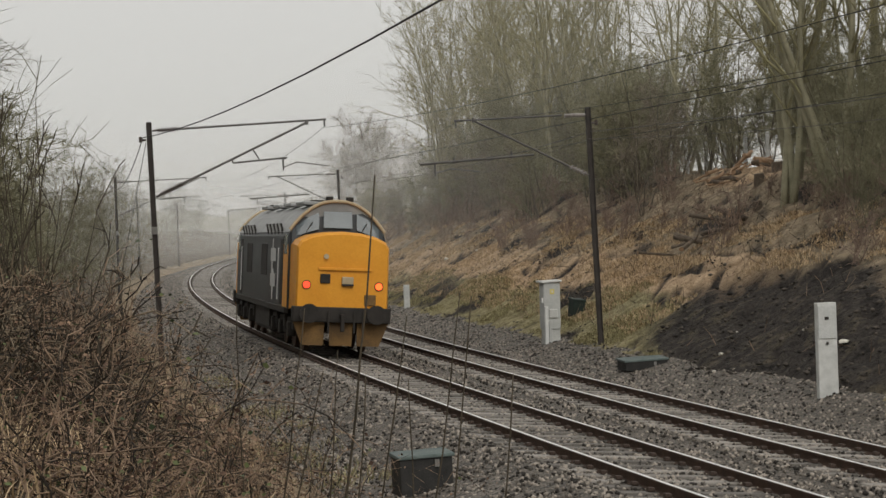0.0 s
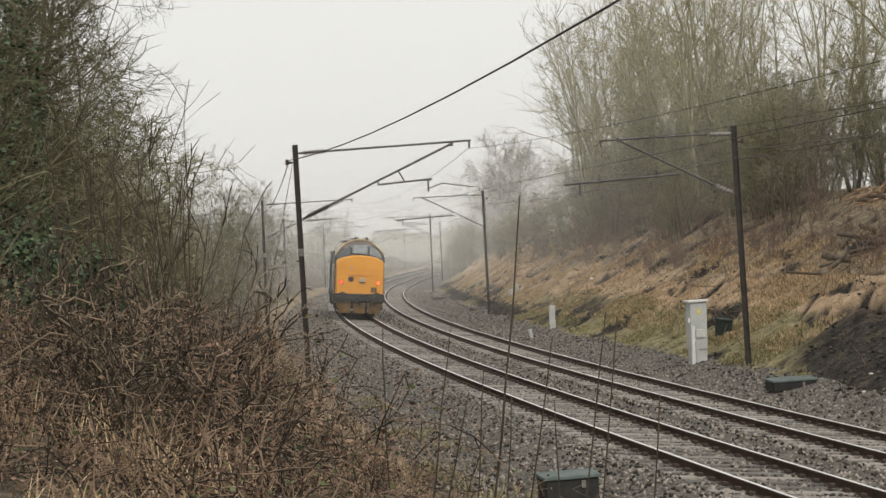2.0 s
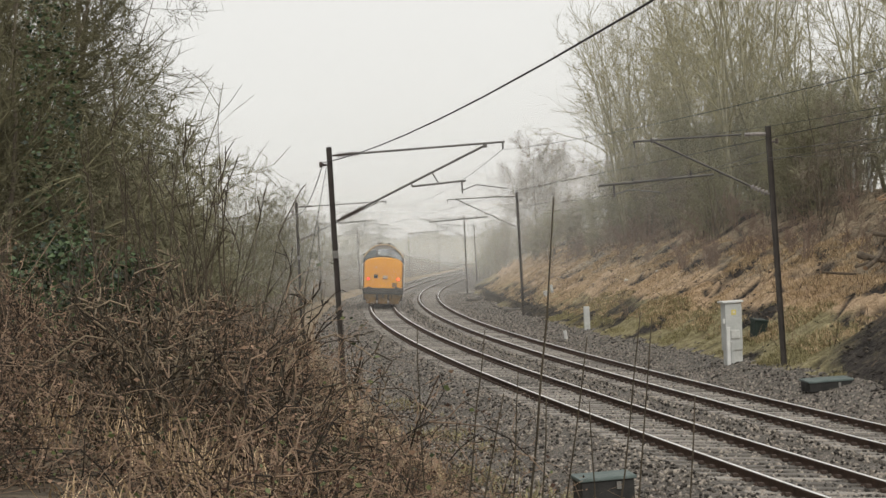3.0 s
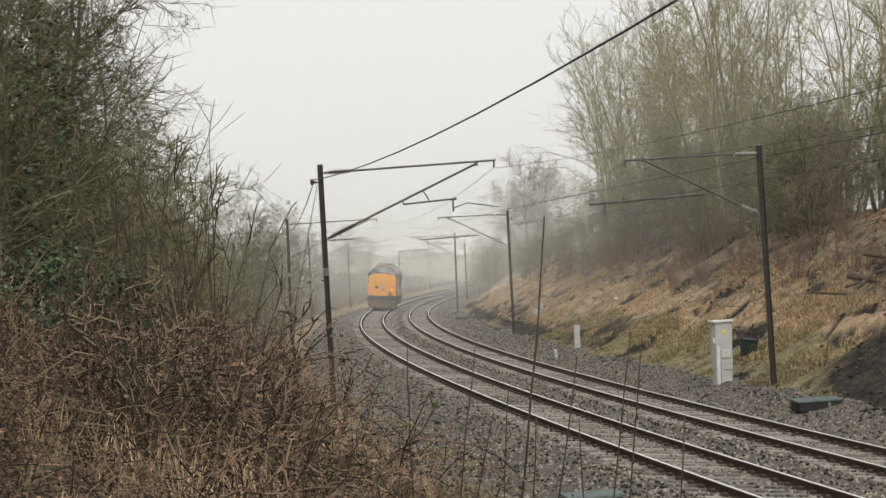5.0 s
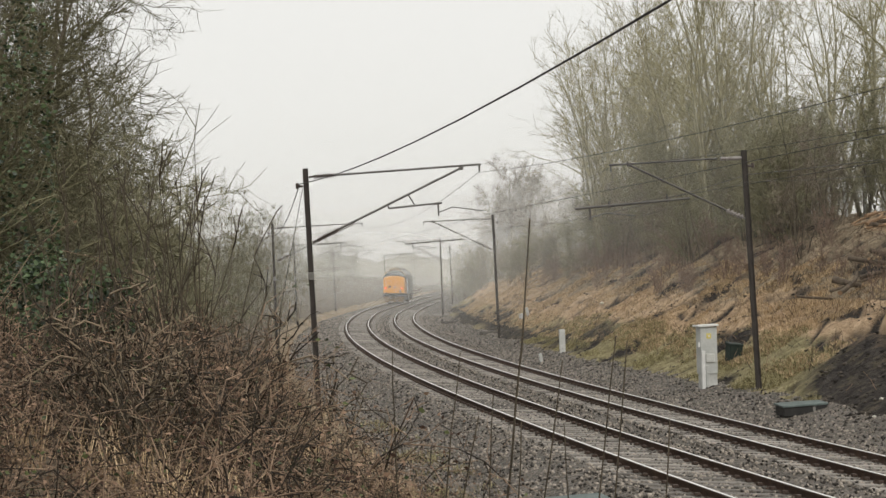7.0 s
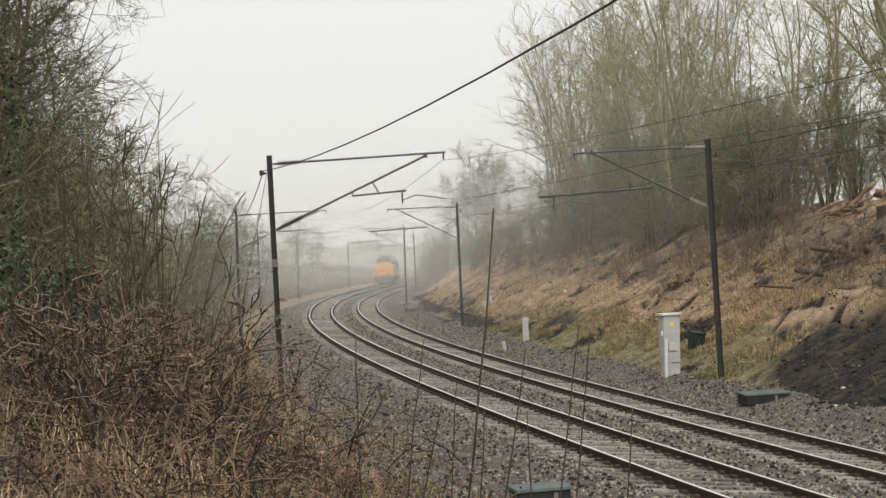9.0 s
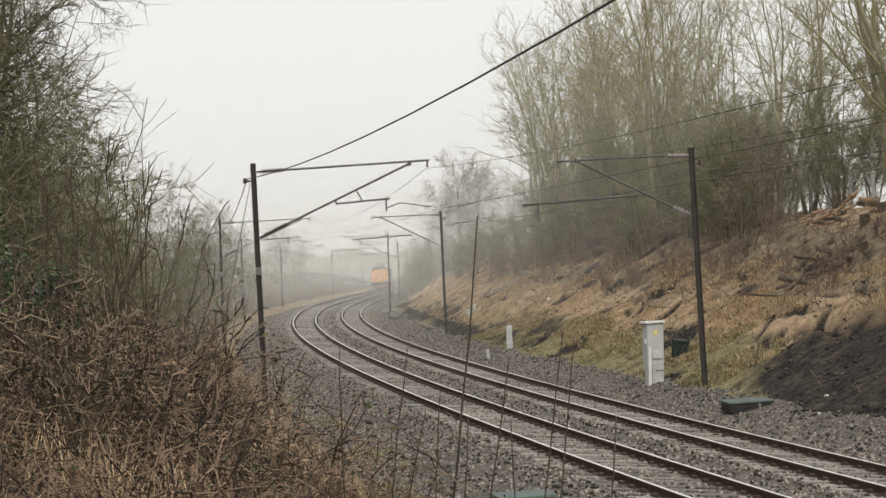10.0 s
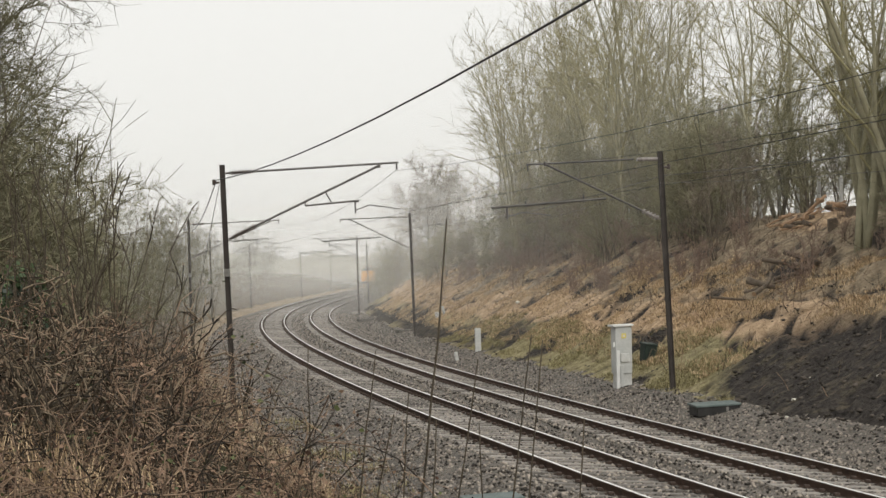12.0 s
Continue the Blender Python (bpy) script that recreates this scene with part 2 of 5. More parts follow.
M_DEADLEAF = surface("dead_leaf", (0.050, 0.026, 0.017), (0.27, 0.175, 0.118), 2.0, 0.85, bump=0, island=0.9)
M_LEAF = surface("bramble_leaf", (0.030, 0.045, 0.016), (0.12, 0.14, 0.055), 2.0, 0.55, bump=0, island=0.9)
M_IVY = surface("ivy_leaf", (0.014, 0.026, 0.012), (0.085, 0.125, 0.055), 2.0, 0.4, bump=0, island=0.9)
M_STRAW = surface("straw_grass", (0.27, 0.19, 0.108), (0.62, 0.465, 0.29), 1.0, 0.9, bump=0, island=0.6)
M_MOSSGRASS = surface("mossy_grass", (0.14, 0.122, 0.06), (0.37, 0.325, 0.175), 1.0, 0.9, bump=0, island=0.6)
M_LOG = surface("cut_log_bark", (0.05, 0.04, 0.032), (0.19, 0.15, 0.11), 5, 0.9)
M_WOOD = surface("fresh_cut_wood", (0.20, 0.125, 0.075), (0.40, 0.27, 0.17), 6, 0.85)
M_CABINET = surface("grey_painted_cabinet", (0.38, 0.39, 0.37), (0.56, 0.56, 0.54), 2.5, 0.6, fine=25)
M_LID = surface("white_cabinet_lid", (0.55, 0.55, 0.53), (0.78, 0.78, 0.75), 3, 0.6)
M_DARKGREEN = surface("dark_green_plastic", (0.012, 0.020, 0.016), (0.035, 0.05, 0.042), 4, 0.6)
M_TROUGHLID = surface("grey_green_lid", (0.07, 0.095, 0.088), (0.16, 0.19, 0.18), 4, 0.7)
M_BLACK = surface("black_box_side", (0.012, 0.012, 0.011), (0.04, 0.038, 0.035), 5, 0.7)
M_CONCRETE = surface("pale_concrete_post", (0.38, 0.38, 0.36), (0.64, 0.64, 0.61), 5, 0.85)
M_YELLOWSIGN = surface("yellow_warning_sign", (0.60, 0.50, 0.14), (0.70, 0.60, 0.20), 5, 0.6, bump=0)
M_LITTER = surface("pale_litter", (0.55, 0.52, 0.45), (0.75, 0.72, 0.62), 9, 0.7)
# the locomotive's paint
M_YELLOW = surface("warning_yellow_paint", (0.62, 0.25, 0.016), (0.76, 0.34, 0.032), 1.3, 0.42, bump=0.05, fine=20)
M_BLUE = surface("dark_blue_grey_paint", (0.015, 0.018, 0.021), (0.038, 0.042, 0.045), 1.2, 0.45, bump=0.05, fine=20)
M_ROOF = surface("grey_roof", (0.16, 0.16, 0.155), (0.36, 0.36, 0.35), 1.6, 0.5, bump=0.1)
M_UNDER = surface("oily_underframe", (0.012, 0.011, 0.010), (0.045, 0.038, 0.032), 3, 0.75)
M_DIRTYYELLOW = surface("dirty_yellow_valance", (0.045, 0.030, 0.018), (0.26, 0.145, 0.045), 2.2, 0.7)
M_CREAM = surface("cream_window_surround", (0.34, 0.27, 0.17), (0.50, 0.40, 0.26), 2, 0.6)
M_WHITEPAINT = surface("white_lettering", (0.55, 0.55, 0.53), (0.72, 0.72, 0.70), 3, 0.6)
M_TAIL = glow("red_tail_lamp", (1.0, 0.05, 0.015), 2.2)
M_TAILHOT = glow("orange_tail_lamp", (1.0, 0.10, 0.014), 2.8)
M_GLASS = surface("cab_glass", (0.05, 0.066, 0.075), (0.10, 0.125, 0.135), 1, 0.10, 0.0, 0, spec=0.5)


# ---- mesh helpers ----
def link(name, data, parent=None, label="", material=None, smooth=False):
    ob = new(name, data)
    if material and not data.materials:
        data.materials.append(material)
    if smooth:
        data.polygons.foreach_set("use_smooth", [True] * len(data.polygons))
    if parent:
        ob.parent = parent
    if label:
        ob["label"] = label
    return ob


def part(name, bm, material, parent=None, label="", smooth=False):
    data = bpy.data.meshes.new(name)
    bm.to_mesh(data)
    bm.free()
    return link(name, data, parent, label, material, smooth)


def empty(name, m, label, category, group="", kind=""):
    ob = new(name)
    ob.matrix_basis = m
    return tagged(ob, label, category, group, kind)


def raw(name, verts, faces, material, smooth=False):
    data = bpy.data.meshes.new(name)
    data.from_pydata(verts, [], faces)
    data.materials.append(material)
    if smooth:
        data.polygons.foreach_set("use_smooth", [True] * len(data.polygons))
    return data


def box(bm, size, at=(0, 0, 0), turn=(0, 0, 0), bevel=0.0):
    m = pose(*at, *turn) @ Matrix.Diagonal((*size, 1))
    made = bmesh.ops.create_cube(bm, size=1.0, matrix=m)
    if bevel:
        edges = {e for v in made["verts"] for e in v.link_edges}
        bmesh.ops.bevel(bm, geom=list(edges), offset=bevel, segments=2, affect="EDGES", profile=0.5)
    return bm


def rod(bm, a, b, r, r2=None, sides=8):
    a, b = Vector(a), Vector(b)
    d = b - a
    m = Matrix.Translation((a + b) / 2) @ d.to_track_quat("Z", "Y").to_matrix().to_4x4()
    bmesh.ops.create_cone(bm, cap_ends=True, segments=sides, radius1=r, radius2=r if r2 is None else r2, depth=d.length, matrix=m)
    return bm


def sweep(name, points, outline, material, closed_ends=True):
    """A mesh that carries an outline of (across, up) along (place, right, up) stations."""
    verts, faces, n = [], [], len(outline)
    for p, right, up in points:
        verts += [tuple(p + right * a + up * b) for a, b in outline]
    for i in range(len(points) - 1):
        for j in range(n):
            k = (j + 1) % n
            faces.append((i * n + j, i * n + k, (i + 1) * n + k, (i + 1) * n + j))
    if closed_ends:
        faces += [tuple(range(n))[::-1], tuple(range((len(points) - 1) * n, len(points) * n))]
    return raw(name, verts, faces, material)


def limb(name, pts, r0, r1, material, sides=6):
    """One bent, tapering round limb or wire through the points."""
    verts, faces, n = [], [], len(pts)
    for i, p in enumerate(pts):
        d = (pts[min(i + 1, n - 1)] - pts[max(i - 1, 0)]).normalized()
        x = d.cross(Vector((1, 0, 0)) if abs(d.z) > 0.9 else Vector((0, 0, 1))).normalized()
        y = d.cross(x)
        r = r0 + (r1 - r0) * i / (n - 1)
        verts += [tuple(p + (x * math.cos(2 * math.pi * k / sides) + y * math.sin(2 * math.pi * k / sides)) * r) for k in range(sides)]
    for i in range(n - 1):
        for k in range(sides):
            j = (k + 1) % sides
            faces.append((i * sides + k, i * sides + j, (i + 1) * sides + j, (i + 1) * sides + k))
    faces += [tuple(range(sides))[::-1], tuple(range((n - 1) * sides, n * sides))]
    return raw(name, verts, faces, material, True)


def sticks(name, segs, material, sides=3, fine=()):
    """A mesh of tapered sticks from rows of (ax, ay, az, bx, by, bz, r at a, r at b); the fine ones are single slivers."""
    s = np.array(segs, dtype=float)
    a, b = s[:, 0:3], s[:, 3:6]
    d = b - a
    d /= np.maximum(np.linalg.norm(d, axis=1, keepdims=True), 1e-6)
    ref = np.where(np.abs(d[:, 2:3]) > 0.9, np.array([[1.0, 0, 0]]), np.array([[0, 0, 1.0]]))
    x = np.cross(d, ref)
    x /= np.maximum(np.linalg.norm(x, axis=1, keepdims=True), 1e-6)
    y = np.cross(d, x)
    rings = []
    for end, r in ((a, s[:, 6:7]), (b, s[:, 7:8])):
        for k in range(sides):
            w = 2 * math.pi * k / sides
            rings.append(end + r * (math.cos(w) * x + math.sin(w) * y))
    v = np.stack(rings, 1).reshape(-1, 3)
    base = (np.arange(len(s)) * 2 * sides)[:, None]
    quads = np.array([[k, (k + 1) % sides, sides + (k + 1) % sides, sides + k] for k in range(sides)]).reshape(1, -1)
    f = (base + quads).reshape(-1, 4)
    if len(fine):
        t = np.array(fine, dtype=float)
        a, b = t[:, 0:3], t[:, 3:6]
        w = np.cross(b - a, np.random.default_rng(len(t)).normal(size=a.shape))
        w /= np.maximum(np.linalg.norm(w, axis=1, keepdims=True), 1e-6)
        q = np.stack([a - w * t[:, 6:7], a + w * t[:, 6:7], b + w * t[:, 7:8], b - w * t[:, 7:8]], 1).reshape(-1, 3)
        f = np.concatenate([f, len(v) + np.arange(len(t) * 4).reshape(-1, 4)])
        v = np.concatenate([v, q])
    return fast(name, v, f, material)


def fast(name, v, f, material, smooth=True):
    data = bpy.data.meshes.new(name)
    k = f.shape[1]
    data.vertices.add(len(v))
    data.vertices.foreach_set("co", np.ascontiguousarray(v, dtype=np.float32).ravel())
    data.loops.add(f.size)
    data.loops.foreach_set("vertex_index", np.ascontiguousarray(f, dtype=np.int32).ravel())
    data.polygons.add(len(f))
    data.polygons.foreach_set("loop_start", np.arange(0, f.size, k, dtype=np.int32))
    data.materials.append(material)
    data.update(calc_edges=True)
    if smooth:
        data.polygons.foreach_set("use_smooth", [True] * len(f))
    return data


def leaves(name, spots, size, material, seed, up=0.3):
    """Small bent leaves of two triangles each at the given places."""
    r = np.random.default_rng(seed)
    p = np.array(spots, dtype=float)
    n = len(p)
    a = r.normal(size=(n, 3))
    a[:, 2] *= up
    a /= np.linalg.norm(a, axis=1, keepdims=True)
    b = np.cross(a, r.normal(size=(n, 3)))
    b /= np.linalg.norm(b, axis=1, keepdims=True)
    c = np.cross(a, b)
    z = size * r.uniform(0.6, 1.4, (n, 1))
    v = np.stack([p, p + a * z * 0.5 + b * z * 0.32 + c * z * 0.1, p + a * z, p + a * z * 0.5 - b * z * 0.32 + c * z * 0.1], 1).reshape(-1, 3)
    f = (np.arange(n) * 4)[:, None] + np.array([[0, 1, 2, 3]])
    return fast(name, v, f, material, False)


# ---- ground, ballast and mist ----
def build_ground():
    us = [-500, -200, -90, -60, -45, -35, -28, -23, -19, -16] + [-14 + 0.4 * i for i in range(31)] + [-1.2, 0, 1, 2, 3, 4, 5] + [5.8 + 0.3 * i for i in range(42)] + [19, 21, 24, 28, 35, 45, 60, 90, 200, 500]
    ss = [-300, -150, -80, -40, -20, -10] + [-4 + 1.0 * i for i in range(32)] + [28 + 0.42 * i for i in range(210)] + [116.6 + 1.1 * i for i in range(60)] + [183 + 2.8 * i for i in range(50)] + [330, 360, 400, 450, 520, 600, 700, 800, 890]
    verts, faces, zones = [], [], []
    for s in ss:
        for u in us:
            z = ground_z(s, u)
            if -4.3 < u < 7.3:
                z -= 0.12
            verts.append(tuple(place(s, u, z)))
            w = noise.noise(Vector((s * 0.13, u * 0.25, 7.7)))
            x, y = verts[-1][0], verts[-1][1]
            # the bare black scar at the foot of the cutting, and its far neighbours
            scar = 1.0 - max(0.0, math.hypot((x - 9.1 + 0.107 * (y - 46.2)) / 2.0, (y - 48.7) / 9.2) - 0.7 + 0.35 * w) * 1.5
            far_scar = 1.0 - max(0.0, abs(u - 8.0 - 0.6 * math.sin(s * 0.15)) / 1.1 - 0.5) * 1.2 - (0 if 87 < s < 210 else 1)
            # clods and crack blacken ledge breaks and crevices, painting the shade between tussocks
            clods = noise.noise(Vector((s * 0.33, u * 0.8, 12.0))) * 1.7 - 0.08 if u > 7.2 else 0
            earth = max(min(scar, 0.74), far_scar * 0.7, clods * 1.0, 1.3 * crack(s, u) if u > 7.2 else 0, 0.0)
            moss = (1.0 if 6.6 < u < 9.4 else max(0.0, 1 - abs(u - 8.0) / 2.6)) * (0.72 if 53 < s < 92 else 0.55)
            straw = min(1.0, 1.5 * max(0.0, 1 - abs(u - 10.0 - 1.2 * w) / 2.9)) * (0.70 if s > 53 else 0.40)
            crest = 1.0 - math.hypot((x - 13.4) / 2.2, (y - 74.2) / 8.4)
            straw = max(straw, crest * 1.3)
            # left bank: dark soil beyond -5 also stands for shade beneath the brambles
            if u < -3:
                earth, moss, straw = 0.0 if u > -5 else 0.55, 0.25 if u > -5 else 0.1, 0.35 if u > -5 else 0.1
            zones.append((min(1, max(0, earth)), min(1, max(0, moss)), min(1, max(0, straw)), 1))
    n = len(us)
    for i in range(len(ss) - 1):
        for j in range(n - 1):
            faces.append((i * n + j, i * n + j + 1, (i + 1) * n + j + 1, (i + 1) * n + j))
    data = raw("ground", verts, faces, M_GROUND, True)
    layer = data.color_attributes.new("zone", "FLOAT_COLOR", "POINT")
    layer.data.foreach_set("color", [c for z in zones for c in z])
    tagged(link("ground", data), "grassy railway cutting with straw, moss and bare black earth", "ground", kind="structure")


def bed_z(u):
    if u < 1.75:
        return -0.163 - u * CANT / 1.505
    return FAR_Z - 0.163 - (u - FAR_U) * CANT / 1.505


def stones_z(u):
    """The height of the stones across the two tracks and down both shoulders."""
    if u < -1.7:
        return float(np.interp(u, (-4.6, -3.9, -3.1, -1.7), (-0.62, -0.42, -0.39, -0.018)))
    if u > 5.0:
        return float(np.interp(u, (5.0, 5.7, 6.3, 7.0, 7.5, 8.0), (bed_z(5.0), -0.54, -0.49, -0.36, -0.24, -0.30)))
    return bed_z(u)


def build_ballast():
    us = [-4.6, -4.2, -3.6, -3.1, -2.6, -2.1, -1.7, -1.3, -0.7, 0, 0.7, 1.3, 1.7, 2.2, 2.7, 3.4, 4.1, 4.7, 5.2, 5.7, 6.3, 7.0, 7.5, 8.0]
    verts, faces = [], []
    ss = [-40 + 0.55 * i for i in range(380)] + [169 + 3.5 * i for i in range(200)]
    for s in ss:
        for u in us:
            z = stones_z(u)
            z += 0.035 * noise.noise(Vector((s * 2.1, u * 2.3, 1.0))) + (0.02 * noise.noise(Vector((s * 6, u * 6, 4.0))) if s < 165 else 0)
            verts.append(tuple(place(s, u + (0.25 * noise.noise(Vector((s * 0.7, u, 9))) if u in (-4.6, 8.0) else 0), z)))
    n = len(us)
    for i in range(len(ss) - 1):
        for j in range(n - 1):
            faces.append((i * n + j, i * n + j + 1, (i + 1) * n + j + 1, (i + 1) * n + j))
    tagged(link("ballast_bed", raw("ballast_bed", verts, faces, M_BALLAST, False)), "grey-brown crushed stone ballast under the two tracks", "ballast", kind="structure")
    # loose stones on it
    r = np.random.default_rng(11)
    count = 60000
    s = 22 + 170 * r.random(count) ** 2.0
    u = r.uniform(-4.3, 7.7, count)
    shape = np.array([[1, 0, 0], [-1, 0, 0], [0, 1, 0], [0, -1, 0], [0, 0, 1], [0, 0, -1]], dtype=float)
    tri = np.array([[0, 2, 4], [2, 1, 4], [1, 3, 4], [3, 0, 4], [2, 0, 5], [1, 2, 5], [3, 1, 5], [0, 3, 5]])
    vs = np.zeros((count, 6, 3))
    for i in range(count):
        z = stones_z(u[i])
        p = place(s[i], u[i], z + 0.008)
        k = 0.018 + 0.026 * r.random()
        vs[i] = shape * k * r.uniform(0.6, 1.35, (6, 3))
        vs[i] = vs[i] @ np.array(Euler((r.random() * 6, r.random() * 6, r.random() * 6)).to_matrix())
        vs[i] += (p.x, p.y, p.z)
    f = ((np.arange(count) * 6)[:, None, None] + tri[None]).reshape(-1, 3)
    tagged(link("ballast_stones", fast("ballast_stones", vs.reshape(-1, 3), f, M_STONE, False)), "loose angular grey and brown ballast stones", "stones", kind="stuff")


def build_mist():
    for y, thick in ((84, 0.05), (101, 0.05), (123, 0.085), (157, 0.12), (199, 0.14), (249, 0.16), (311, 0.20), (399, 0.45)):
        bm = bmesh.new()
        w = 60 + y * 0.57
        vs = [bm.verts.new(c) for c in ((-w, 0, -6), (w, 0, -6), (w, 0, 40), (-w, 0, 40))]
        bm.faces.new(vs)
        ob = part("mist", bm, mist_material("mist_veil", thick))
        ob.matrix_basis = pose(0, y, 0)
        tagged(ob, "thin white winter mist hanging over the line", "mist", "mist", "stuff")
    # the far valley side, wooded and almost lost in the mist
    verts, faces = [], []
    for i in range(301):
        x = -300 + 2 * i
        top = 8.0 + 2.0 * noise.noise(Vector((x * 0.021, 0, 0))) + 1.6 * noise.noise(Vector((x * 0.13, 3, 0))) + 0.9 * noise.noise(Vector((x * 0.61, 7, 0)))
        verts += [(x, 462, -4), (x, 466, top * 0.6), (x, 478, top)]
    for i in range(300):
        for j in range(2):
            faces.append((i * 3 + j, i * 3 + 3 + j, i * 3 + 4 + j, i * 3 + 1 + j))
    tagged(link("backdrop", raw("backdrop", verts, faces, M_TWIG_GREEN, True)), "distant wooded hillside almost lost in mist", "hillside", kind="structure")


# ---- tracks ----
def build_track(name, u0, z0, label):
    track = tagged(new(name), label, "railway track", "tracks")
    head = [(-0.075, -0.160), (0.075, -0.160), (0.075, -0.148), (0.012, -0.125), (0.012, -0.040), (0.036, -0.030), (0.034, -0.002), (-0.034, -0.002), (-0.036, -0.030), (-0.012, -0.040), (-0.012, -0.125), (-0.075, -0.148)]
    shine = [(-0.027, -0.004), (-0.024, 0.001), (0.024, 0.001), (0.027, -0.004)]
    steps = [-40 + 2.0 * i for i in range(330)]
    for side, dz in ((-0.7525, CANT / 2), (0.7525, -CANT / 2)):
        way = [(place(s, u0 + side, z0 + dz), Vector((math.cos(along(s)[2]), -math.sin(along(s)[2]), 0)), Vector((0, 0, 1))) for s in steps]
        rail = link("rail", sweep("rail", way, head, M_RAIL), track, "rusty steel rail")
        link("running_surface", sweep("running_surface", way, shine, M_RAILTOP), rail, "polished bright railhead")
    # sleepers
    bm = bmesh.new()
    box(bm, (2.5, 0.25, 0.17), (0, 0, -0.222), bevel=0.015)
    mesh = bpy.data.meshes.new("sleeper")
    bm.to_mesh(mesh)
    bm.free()
    mesh.materials.append(M_SLEEPER)
    lean = math.degrees(math.atan(CANT / 1.505))
    spots = []
    for i in range(300):
        s = 22 + 0.65 * i
        ob = link("sleeper", mesh, track)
        ob.matrix_basis = station(s + rng.uniform(-0.02, 0.02), u0, z0, rng.uniform(-0.6, 0.6), lean)
        spots.append(ob.matrix_basis)
    # clips that hold the rails: the nearest one by one, the others joined
    bm = bmesh.new()
    box(bm, (0.085, 0.11, 0.055), bevel=0.012)
    clip = bpy.data.meshes.new("rail_clip")
    bm.to_mesh(clip)
    bm.free()
    clip.materials.append(M_CLIP)
    bm = bmesh.new()
    for i, m in enumerate(spots[:250]):
        for x in (-0.7525, 0.7525):
            for e in (-0.11, 0.11):
                at = m @ pose(x + e, 0, -0.105)
                if i < 72:
                    link("rail_clip", clip, track).matrix_basis = at
                else:
                    bmesh.ops.create_cube(bm, size=1.0, matrix=at @ Matrix.Diagonal((0.085, 0.11, 0.055, 1)))
    tagged(part("rail_fastening", bm, M_CLIP, track, "rusty rail clips"), kind="stuff")



# ---- overhead line ----
def build_mast():
    """A mast for the line at its right: x points to the track, z = 0 at rail level."""
    mast = empty("catenary_mast", Matrix(), "dark weathered steel overhead line mast with a cantilever", "catenary mast", "catenary masts")
    a, b, c = 0.066, 0.054, 0.006
    section = [(-a, -0.07), (-b, -0.07), (-b, -c), (b, -c), (b, -0.07), (a, -0.07), (a, 0.07), (b, 0.07), (b, c), (-b, c), (-b, 0.07), (-a, 0.07)]
    link("post", sweep("post", [(Vector((0, 0, z)), Vector((1, 0, 0)), Vector((0, 1, 0))) for z in (-0.8, 2.6, 6.1)], section, M_MAST), mast)
    bm = bmesh.new()
    box(bm, (0.145, 0.15, 0.19), (0, 0, 3.40), bevel=0.006)
    part("number_plate", bm, M_BAND, mast, "pale plate round the mast")
    bm = bmesh.new()
    box(bm, (0.6, 0.6, 0.5), (0, 0, -0.72), bevel=0.04)
    part("foundation", bm, M_SLEEPER, mast, "concrete foundation block")
    bm = bmesh.new()
    rod(bm, (0.72, 0, 5.90), (4.45, 0, 5.98), 0.027)
    rod(bm, (4.40, 0, 5.99), (4.40, 0, 5.80), 0.025)
    part("top_tube", bm, M_TUBE, mast)
    bm = bmesh.new()
    rod(bm, (0.72, 0, 4.52), (3.95, 0, 5.92), 0.030)
    rod(bm, (3.95, 0, 5.99), (3.95, 0, 5.86), 0.045)
    part("diagonal_strut", bm, M_TUBE, mast)
    for a, b, n, m in (((0.08, 0, 5.885), (0.74, 0, 5.90), 11, M_INSUL), ((0.08, 0, 4.24), (0.76, 0, 4.535), 12, M_INSUL)):
        bm = bmesh.new()
        a, b = Vector(a), Vector(b)
        rod(bm, a, b, 0.025)
        for i in range(n):
            p = a.lerp(b, 0.2 + 0.75 * i / (n - 1))
            rod(bm, p, p + (b - a).normalized() * 0.028, 0.072, 0.045, 10)
        part("insulator", bm, m, mast, "ribbed brown insulator")
    bm = bmesh.new()
    rod(bm, (2.05, 0, 4.99), (3.40, 0, 5.06), 0.024)
    rod(bm, (2.05, 0, 4.97), (2.02, 0, 5.10), 0.02)
    rod(bm, (2.72, 0, 5.02), (2.55, 0, 5.32), 0.018)
    part("registration_arm", bm, M_TUBE, mast)
    bm = bmesh.new()
    rod(bm, (3.30, 0, 5.08), (3.30, 0, 4.74), 0.022)
    rod(bm, (3.22, 0, 5.05), (3.38, 0, 5.05), 0.03)
    part("drop_bracket", bm, M_TUBE, mast)
    bm = bmesh.new()
    rod(bm, (3.30, 0, 4.82), (3.66, 0, 4.94), 0.014)
    rod(bm, (3.66, 0, 4.94), (4.45, 0, 4.80), 0.014)
    part("steady_arm", bm, M_TUBE, mast)
    bm = bmesh.new()
    rod(bm, (-0.08, 0, 5.66), (-0.24, 0, 5.66), 0.03)
    rod(bm, (-0.22, 0, 5.60), (-0.22, 0, 5.74), 0.045)
    part("wire_bracket", bm, M_INSUL, mast, "small bracket for the earth wire")
    return mast


LEFT_U, RIGHT_U = -4.65, 7.2
LEFT_S = [-5.6, 55.0, 106.4, 162.4, 219.8, 298, 361]
RIGHT_S = [1.4, 58.0, 114.2, 180.3, 241, 301, 361]
RIGHT_US = [7.4, 7.46, 7.06, 6.66, 6.8, 7.2, 7.2]


